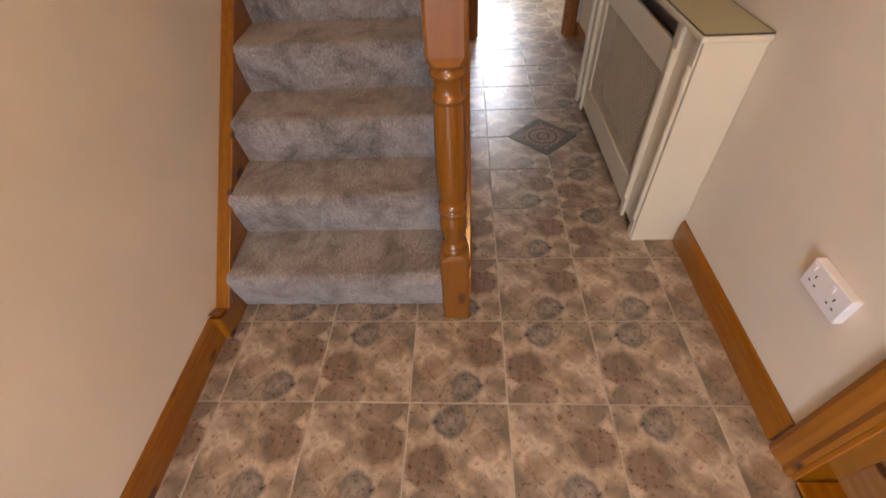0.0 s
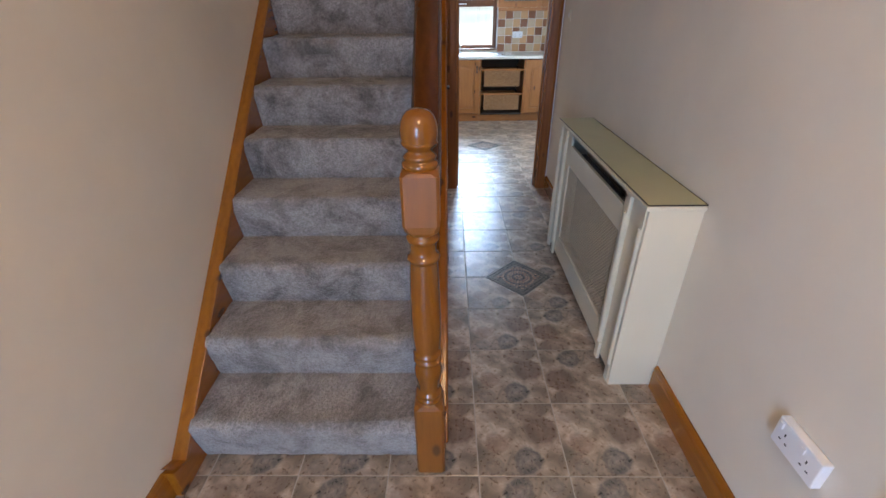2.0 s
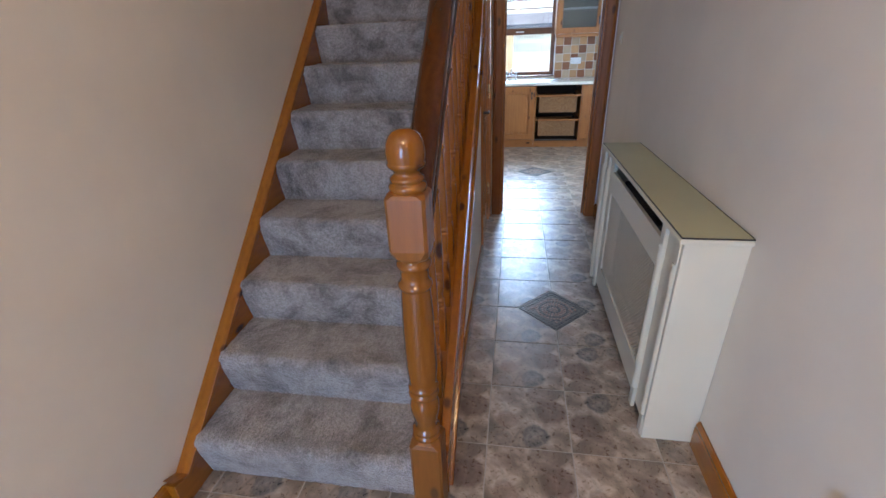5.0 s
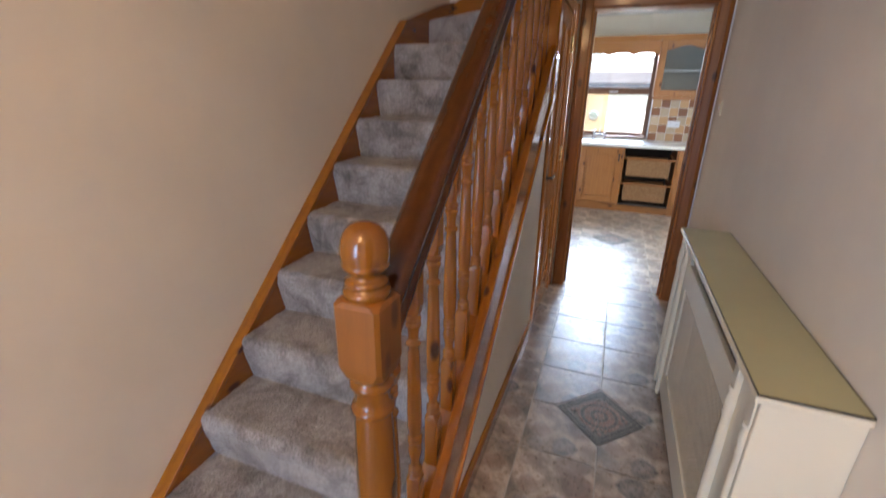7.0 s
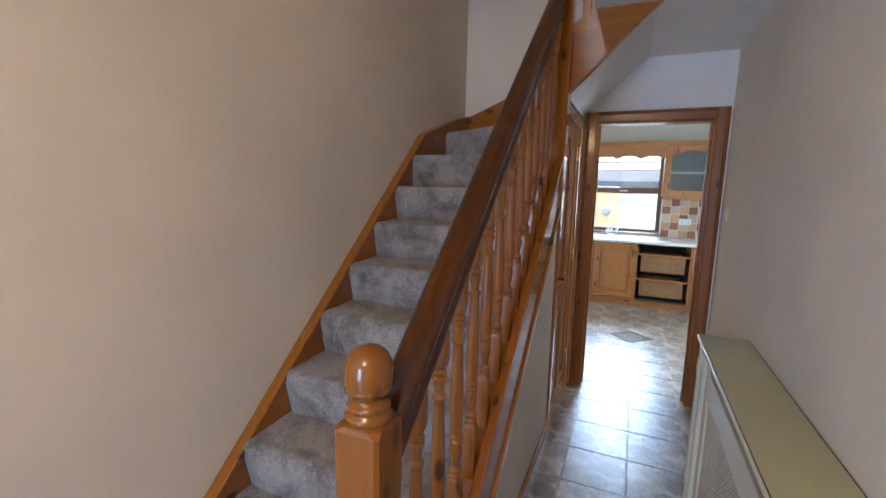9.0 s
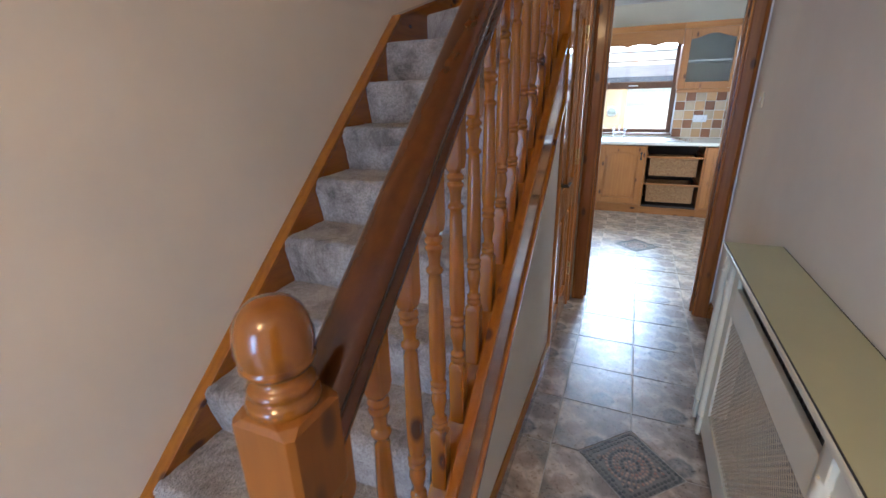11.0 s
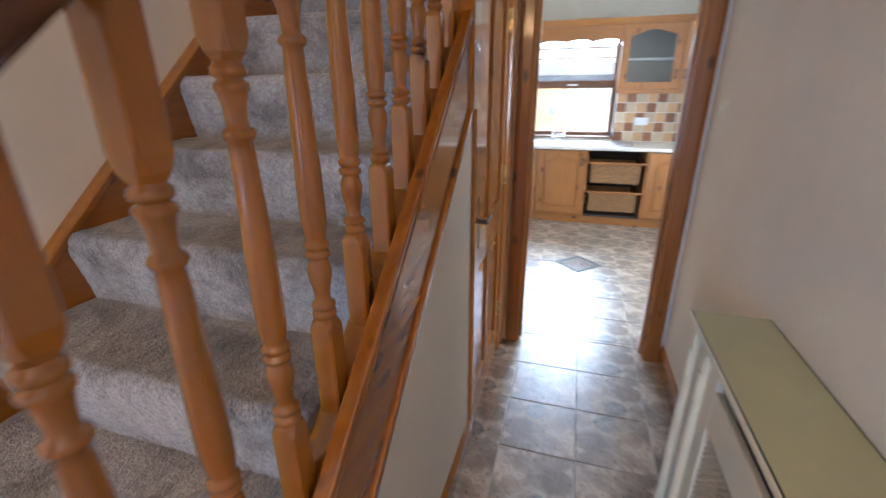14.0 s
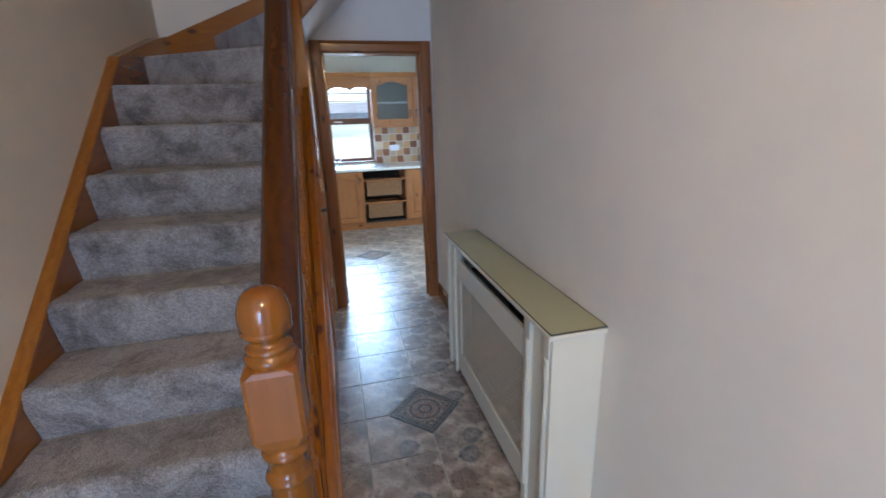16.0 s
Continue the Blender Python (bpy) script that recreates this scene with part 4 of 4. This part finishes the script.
for x0, x1, kind in units:
    cu = thing("base_cabinet", ((x0 + x1) / 2, KY + 0.3, 0),
               "pine base cabinet with an arched panel door" if kind == "door" else "open pine base unit holding two wicker baskets", "cabinet", "kitchen base units")
    for a, b2 in ((x0 + 0.001, x0 + 0.019), (x1 - 0.019, x1 - 0.001)):
        bm = B()
        box(bm, a, b2, KY + 0.022, YW - 0.002, 0.10, 0.865, 0.001)
        part("side_panel", bm, kit_z, cu)
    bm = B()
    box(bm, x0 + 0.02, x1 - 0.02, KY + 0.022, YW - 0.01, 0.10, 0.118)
    part("bottom", bm, kit_x if kind == "door" else dark_brown, cu)
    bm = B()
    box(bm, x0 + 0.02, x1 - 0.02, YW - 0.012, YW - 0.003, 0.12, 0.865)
    part("back_panel", bm, dark_brown, cu)
    bm = B()
    box(bm, x0 + 0.0005, x1 - 0.0005, KY + 0.055, KY + 0.07, 0.0, 0.098, 0.001)
    part("kickboard", bm, kit_x, cu)
    if kind == "door":
        arched_door(cu, x0 + 0.004, x1 - 0.004, 0.125, 0.855, KY, x1 - 0.045, 0.74)
    else:
        for z in (0.385, 0.715):
            for a, b2 in ((x0 + 0.02, x0 + 0.042), (x1 - 0.042, x1 - 0.02)):
                bm = B()
                box(bm, a, b2, KY + 0.024, YW - 0.02, z, z + 0.022, 0.002)
                part("runner", bm, kit_x, cu)
            bm = B()
            box(bm, x0 + 0.02, x1 - 0.02, KY + 0.006, KY + 0.0235, z - 0.002, z + 0.02, 0.004)
            part("front_bar", bm, kit_x, cu)
        for a in (x0, x1 - 0.018):
            bm = B()
            box(bm, a + 0.0015, a + 0.0165, KY + 0.002, KY + 0.0215, 0.10, 0.865, 0.002)
            part("front_edge", bm, kit_z, cu)
        for z in (0.165, 0.495):
            wicker_basket(x0 + 0.066, x1 - 0.066, KY + 0.04, YW - 0.08, z, z + 0.20)
bm = B()
box(bm, -1.2, 2.30, KY - 0.025, YW - 0.001, 0.867, 0.905, 0.008, 3)
solo("worktop", bm, ivory_top, "cream laminate worktop with a rounded edge", "worktop")
sink = thing("sink", (0.2, 6.85, 0.905), "stainless steel inset sink and drainer", "sink")
bm = B()
for a, b2, c, d in ((-0.30, 0.95, KY + 0.06, KY + 0.09), (-0.30, 0.95, YW - 0.12, YW - 0.06), (-0.30, -0.26, KY + 0.091, YW - 0.121), (0.36, 0.40, KY + 0.091, YW - 0.121), (0.91, 0.95, KY + 0.091, YW - 0.121)):
    box(bm, a, b2, c, d, 0.9055, 0.911, 0.002)
part("rim", bm, steel, sink)
bm = B()
box(bm, -0.259, 0.359, KY + 0.091, YW - 0.121, 0.9055, 0.9065)
part("bowl", bm, steel, sink)
bm = B()
box(bm, 0.401, 0.909, KY + 0.091, YW - 0.121, 0.9055, 0.907)
part("drainer", bm, steel, sink)
for i in range(7):
    bm = B()
    box(bm, 0.43 + i * 0.065, 0.445 + i * 0.065, KY + 0.11, YW - 0.14, 0.9071, 0.910, 0.001)
    part("ridge", bm, steel, sink)
tap = thing("mixer_tap", (0.10, 7.06, 0.911), "chrome kitchen mixer tap with two handles", "tap")
bm = B()
lathe(bm, [(0.012, 0.02), (0.014, 0.05), (0.012, 0.14), (0.014, 0.18)], 7.07, 0.97, 14, 0)
part("body", bm, chrome, tap)
for x in (0.03, 0.17):
    bm = B()
    lathe(bm, [(0.022, 0.911), (0.020, 0.918), (0.012, 0.925), (0.013, 0.985), (0.010, 0.995)], x, 7.07, 14)
    part("pillar", bm, chrome, tap)
    bm = B()
    lathe(bm, [(0.010, 0.992), (0.024, 1.0), (0.026, 1.015), (0.016, 1.03), (0.004, 1.034)], x, 7.07, 12)
    part("tap_handle", bm, chrome, tap)
bm = B()
lathe(bm, [(0.010, 0.97), (0.010, 1.06), (0.012, 1.065), (0.010, 1.07)], 0.10, 7.07, 12)
lathe(bm, [(0.009, 6.90), (0.009, 7.075)], 0.10, 1.065, 12, 1)
lathe(bm, [(0.009, 1.035), (0.009, 1.07)], 0.10, 6.905, 12)
part("spout", bm, chrome, tap)
ks = thing("wall_socket", (1.03, YW, 1.18), "white double socket on the tiled splashback", "socket")
bm = B()
box(bm, 0.955, 1.105, YW - 0.022, YW - 0.0085, 1.10, 1.186, 0.003)
part("faceplate", bm, white_plastic, ks)
for yc in (0.992, 1.068):
    for dx, dz in ((0, 0.014), (-0.011, -0.008), (0.011, -0.008)):
        bm = B()
        box(bm, yc + dx - 0.003, yc + dx + 0.003, YW - 0.0225, YW - 0.021, 1.135 + dz - 0.003, 1.135 + dz + 0.003)
        part("pin_hole", bm, socket_black, ks)

UYF = 6.87
for x0, x1, hx in ((0.70, 1.305, 1.262), (1.307, 1.91, 1.350)):
    uc = thing("wall_cabinet", ((x0 + x1) / 2, UYF + 0.15, 1.5), "pine wall cabinet with an arched glazed door", "cabinet", "kitchen wall units")
    for a, b2 in ((x0, x0 + 0.018), (x1 - 0.018, x1)):
        bm = B()
        box(bm, a, b2, UYF + 0.021, YW - 0.001, 1.50, 2.15, 0.001)
        part("side_panel", bm, kit_z, uc)
    for z in (1.50, 1.80, 2.132):
        bm = B()
        box(bm, x0 + 0.0185, x1 - 0.0185, UYF + 0.03, YW - 0.012, z, z + 0.018, 0.001)
        part("shelf", bm, white_plastic, uc)
    bm = B()
    box(bm, x0 + 0.0185, x1 - 0.0185, YW - 0.011, YW - 0.002, 1.519, 2.131)
    part("back_panel", bm, cabinet_grey, uc)
    arched_door(uc, x0 + 0.003, x1 - 0.003, 1.50, 2.15, UYF, hx, 1.66, True)
    bm = B()
    prism(bm, [(UYF - 0.03, 2.215), (UYF - 0.005, 2.152), (UYF + 0.04, 2.152), (UYF + 0.04, 2.215)], 0, x0, x1)
    part("cornice", bm, kit_x, uc)
    bm = B()
    box(bm, x0, x1, UYF + 0.002, UYF + 0.022, 1.455, 1.498, 0.004)
    part("light_rail", bm, kit_x, uc)
# scalloped pelmet over the window
pm = thing("window_pelmet", (0.1, UYF, 2.0), "pine pelmet with a scalloped lower edge above the window", "pelmet")
PX0, PX1 = -0.80, 0.697
low = []
for i in range(61):
    u = i / 60
    low.append((PX1 + (PX0 - PX1) * u, 1.985 + 0.030 * abs(math.sin(math.pi * 5 * u)) ** 0.8))
bm = B()
prism(bm, [(PX0, 2.15), (PX1, 2.15)] + low, 1, UYF + 0.002, UYF + 0.020)
part("board", bm, kit_x, pm)
bm = B()
prism(bm, [(UYF - 0.03, 2.215), (UYF - 0.005, 2.152), (UYF + 0.04, 2.152), (UYF + 0.04, 2.215)], 0, PX0, PX1)
part("cornice", bm, kit_x, pm)
bm = B()
box(bm, PX0, PX1, UYF + 0.041, YW - 0.001, 2.17, 2.188)
part("top_board", bm, kit_x, pm)

# window
win = thing("window_1", (0.215, YW + 0.1, 0.94), "brown timber kitchen window with a top opening light", "window", kind="structure")
WY0, WY1 = YW + 0.075, YW + 0.135
for x0, x1 in ((-0.298, -0.235), (0.665, 0.728)):
    bm = B()
    box(bm, x0, x1, WY0, WY1, 0.96, 2.118, 0.005)
    part("window_frame", bm, win_wood, win)
for z0, z1 in ((0.96, 1.005), (1.515, 1.60), (2.06, 2.118)):
    bm = B()
    box(bm, -0.2345, 0.6645, WY0 - (0.012 if z0 > 1.2 and z0 < 2 else 0), WY1, z0, z1, 0.005)
    part("window_frame", bm, win_wood, win)
bm = B()
box(bm, -0.299, 0.729, YW - 0.03, WY0 + 0.004, 0.936, 0.9595, 0.006, 2)
part("window_sill", bm, win_wood, win)
bm = B()
box(bm, 0.15, 0.27, WY0 - 0.03, WY0 - 0.0125, 1.545, 1.56, 0.003)
part("window_catch", bm, white_plastic, win)
for z0, z1 in ((1.006, 1.514), (1.601, 2.059)):
    bm = B()
    box(bm, -0.234, 0.664, WY0 + 0.028, WY0 + 0.034, z0, z1)
    p = part("pane", bm, glass, win)
    p.visible_shadow = False

for x0, x1 in ((-0.2995, -0.290), (0.720, 0.7295)):
    bm = B()
    box(bm, x0, x1, YW + 0.001, WY0 - 0.001, 0.961, 2.118, 0.001)
    part("reveal_lining", bm, white_plastic, win, "white window reveal")
for z in (1.845, 1.955):
    bm = B()
    box(bm, -0.2345, 0.6645, WY0 + 0.014, WY0 + 0.027, z, z + 0.012, 0.002)
    part("glazing_bar", bm, win_wood, win)

bm = B()
box(bm, 2.53, 2.536, 5.0, 6.2, 0.95, 2.05)
w = structure("window_3", bm, frosted, "frosted side window of the kitchen", "window")
w.visible_shadow = False

# yard
ob = thing("outbuilding", (0.3, 11, -0.15), "pale rendered outbuilding with a dark roof edge across the yard", "building")
bm = B()
box(bm, -4.5, 6.0, 10.5, 14.0, -0.15, 1.733)
part("wall", bm, render_white, ob)
bm = B()
prism(bm, [(10.2, 1.735), (14.2, 1.735), (12.2, 2.02)], 0, -4.7, 6.2)
part("roof", bm, concrete, ob)
bm = B()
box(bm, -4.7, 6.2, 10.10, 10.19, 1.60, 1.73, 0.01)
part("gutter", bm, slate, ob)
bm = B()
box(bm, -1.35, -1.22, 10.44, 10.5, -0.15, 1.60, 0.01)
part("downpipe", bm, slate, ob)
yw = thing("yard_wall", (-0.9, 9.3, -0.15), "cream yellow painted garden wall beside the window", "wall")
bm = B()
box(bm, -2.2, 0.10, 9.2, 9.35, -0.15, 1.56)
part("masonry", bm, paint("yellow_masonry_paint", (0.42, 0.29, 0.16), 0.9, 0.25, 0.5), yw)
bm = B()
box(bm, -2.2, 0.12, 9.17, 9.38, 1.562, 1.61, 0.01)
part("coping", bm, concrete, yw)

wl = thing("wall_lamp", (-0.12, 9.2, 1.15), "round grey bulkhead lamp on the yellow garden wall", "lamp")
bm = B()
lathe(bm, [(0.085, 9.199), (0.085, 9.16), (0.075, 9.15)], -0.12, 1.15, 20, 1)
part("base", bm, concrete, wl)
bm = B()
lathe(bm, [(0.066, 9.1495), (0.060, 9.125), (0.035, 9.105), (0.006, 9.10)], -0.12, 1.15, 20, 1)
part("cover", bm, frosted, wl)

# ---- floor, splashback and their pieces ----
bm = B()
box(bm, XL, XR, YF, YD, -0.1, -0.0025)
box(bm, 0.05, 0.837, YD, YD + 0.14, -0.1, -0.0025)
box(bm, -1.70, 2.40, YD + 0.14, YW, -0.1, -0.0025)
floor = structure("floor", bm, grout, "glazed stone-look ceramic floor tiles with pale joints", "floor")
J = 0.0022


def tile_mesh(u0, u1, v0, v1, cut=None, d=0.0):
    """A bevelled tile between local edges; cut names the corner sliced off for the mosaic."""
    pts = [(u0, v0), (u1, v0), (u1, v1), (u0, v1)]
    if cut is not None:
        x, y = pts[cut]
        prev, nxt = pts[cut - 1], pts[(cut + 1) % 4]
        def towards(q):
            L = math.hypot(q[0] - x, q[1] - y)
            return (x + (q[0] - x) * d / L, y + (q[1] - y) * d / L)
        pts[cut:cut + 1] = [towards(prev), towards(nxt)]
    bm = B()
    cx, cy = sum(p[0] for p in pts) / len(pts), sum(p[1] for p in pts) / len(pts)
    def ring(z, inset):
        return [bm.verts.new((px + (inset if px < cx else -inset), py + (inset if py < cy else -inset), z)) for px, py in pts]
    a, b2, c = ring(-0.006, 0), ring(-0.0012, 0), ring(0.0, 0.002)
    n = len(pts)
    for p, q in ((a, b2), (b2, c)):
        for i in range(n):
            bm.faces.new((p[i], p[(i + 1) % n], q[(i + 1) % n], q[i]))
    bm.faces.new(c)
    return mesh_of("floor_tile", bm, tile)


cache = {}
MOS = 0.213
centres = [(A + T, R0 + 4 * T), (A + T, R0 + 13 * T)]


def lay(region):
    rx0, rx1, ry0, ry1 = region
    for i in range(math.floor((rx0 - A) / T), math.ceil((rx1 - A) / T)):
        for j in range(math.floor((ry0 - R0) / T), math.ceil((ry1 - R0) / T)):
            cx, cy = A + (i + 0.5) * T, R0 + (j + 0.5) * T
            u0, u1 = max(-T / 2 + J, rx0 - cx), min(T / 2 - J, rx1 - cx)
            v0, v1 = max(-T / 2 + J, ry0 - cy), min(T / 2 - J, ry1 - cy)
            if u1 - u0 < 0.012 or v1 - v0 < 0.012:
                continue
            cut = None
            for mx, my in centres:
                for ci, (sx, sy) in enumerate(((-1, -1), (1, -1), (1, 1), (-1, 1))):
                    if abs(cx + sx * T / 2 - mx) < 0.01 and abs(cy + sy * T / 2 - my) < 0.01:
                        cut = ci
            key = (round(u0, 3), round(u1, 3), round(v0, 3), round(v1, 3), cut)
            if key not in cache:
                cache[key] = tile_mesh(u0, u1, v0, v1, cut, MOS)
            ob = new("floor_tile", cache[key])
            ob.location = (cx, cy, random.uniform(-0.0005, 0.0))
            turned = math.pi if cut is None and u1 - u0 > T - 0.01 and v1 - v0 > T - 0.01 and random.random() < 0.35 else 0.0
            ob.rotation_euler = (random.gauss(0, 0.0008), random.gauss(0, 0.0008), turned)
            ob.parent = floor


lay((XL, XR, YF, YD + 0.14))
lay((-1.0, 2.0, YD + 0.141, KY + 0.06))


def mosaic(mx, my):
    """A square of small set stones on its corner, with a darker border."""
    base = thing("floor_mosaic", (mx, my, 0), "dark pebble mosaic diamond with a rosy centre set in the floor", "mosaic", "floor mosaics")
    half = MOS / math.sqrt(2) * 0.985
    bm1, bm2 = B(), B()
    rot = Matrix.Rotation(radians(45), 2)
    def stone(bm, u, v, w, h, ang):
        pts = []
        for k in range(6):
            a = 2 * math.pi * k / 6 + 0.3
            pu, pv = w * math.cos(a) * random.uniform(0.85, 1.1), h * math.sin(a) * random.uniform(0.85, 1.1)
            pts.append((u + pu * math.cos(ang) - pv * math.sin(ang), v + pu * math.sin(ang) + pv * math.cos(ang)))
        P = [rot @ Vector(p) for p in pts]
        lo = [bm.verts.new((mx + p.x, my + p.y, -0.004)) for p in P]
        c = sum(P, Vector((0, 0))) / 6
        hi = [bm.verts.new((mx + c.x + (p.x - c.x) * 0.82, my + c.y + (p.y - c.y) * 0.82, 0.0012)) for p in P]
        for k in range(6):
            bm.faces.new((lo[k], lo[(k + 1) % 6], hi[(k + 1) % 6], hi[k]))
        bm.faces.new(hi)
    for ring_i in range(2):
        r = half - 0.010 - ring_i * 0.019
        n = int(2 * r / 0.019)
        for s in range(4):
            R = Matrix.Rotation(radians(90 * s), 2)
            for k in range(n):
                p = R @ Vector((-r + (k + 0.5) * 2 * r / n, r))
                stone(bm1, p.x, p.y, 0.0105, 0.0092, radians(90 * s))
    r_in = half - 0.048
    for q in range(7):
        rr = q * 0.0155 + 0.004
        n = max(1, int(2 * math.pi * rr / 0.018))
        for k in range(n):
            a = 2 * math.pi * k / n + q
            stone(bm2 if q % 3 != 2 else bm1, rr * math.cos(a), rr * math.sin(a), 0.0085, 0.0082, a)
    for sx in (-1, 1):
        for sy in (-1, 1):
            for _ in range(22):
                u, v = random.uniform(0.45, 1) * r_in * sx, random.uniform(0.45, 1) * r_in * sy
                if math.hypot(u, v) > 0.106:
                    stone(bm1 if random.random() < 0.6 else bm2, u, v, 0.0075, 0.007, random.random() * 3)
    bm = B()
    q = MOS * 0.985
    prism(bm, [(mx - q, my), (mx, my - q), (mx + q, my), (mx, my + q)], 2, -0.0020, -0.0008)
    part("mortar_bed", bm, paint("mosaic_mortar", (0.21, 0.19, 0.165), 0.7, 0.2), base, "dark mortar bed")
    tagged(part("stone_border", bm1, pebble_dark, base), kind="stuff")
    tagged(part("stone_field", bm2, pebble_rose, base), kind="stuff")


for c in centres:
    mosaic(*c)

# splashback tiles
spl = thing("splashback", (0.9, YW, 1.2), "checkered cream, peach and brown tiled splashback", "splashback", kind="structure")
bm = B()
box(bm, 0.731, 2.0, YW - 0.004, YW - 0.0003, 0.906, 1.499)
box(bm, -1.2, -0.301, YW - 0.004, YW - 0.0003, 0.906, 1.499)
part("grout_bed", bm, paint("white_wall_grout", (0.74, 0.69, 0.60), 0.8, 0.1), spl)
S = 0.110
wt_cache = {}
for i in range(-18, 12):
    for j in range(6):
        x0, x1 = 0.732 + i * S + 0.003, 0.732 + (i + 1) * S - 0.003
        z1 = 0.912 + (j + 1) * S - 0.003
        z0 = z1 - S + 0.006
        z1 = min(z1, 1.499)
        if z1 - z0 < 0.01 or (x1 > -0.302 and x0 < 0.731) or x0 < -1.2:
            continue
        mi = (i + 5 - j) % 3
        key = (round(z1 - z0, 3), mi)
        if key not in wt_cache:
            bm = B()
            box(bm, 0, x1 - x0, -0.004, 0.0, 0, z1 - z0, 0.0015)
            wt_cache[key] = mesh_of("wall_tile", bm, tile_cols[mi])
        o = new("wall_tile", wt_cache[key])
        o.location = (x0, YW - 0.0042, z0)
        o.parent = spl
        o.matrix_parent_inverse = Matrix.Translation(-spl.location)
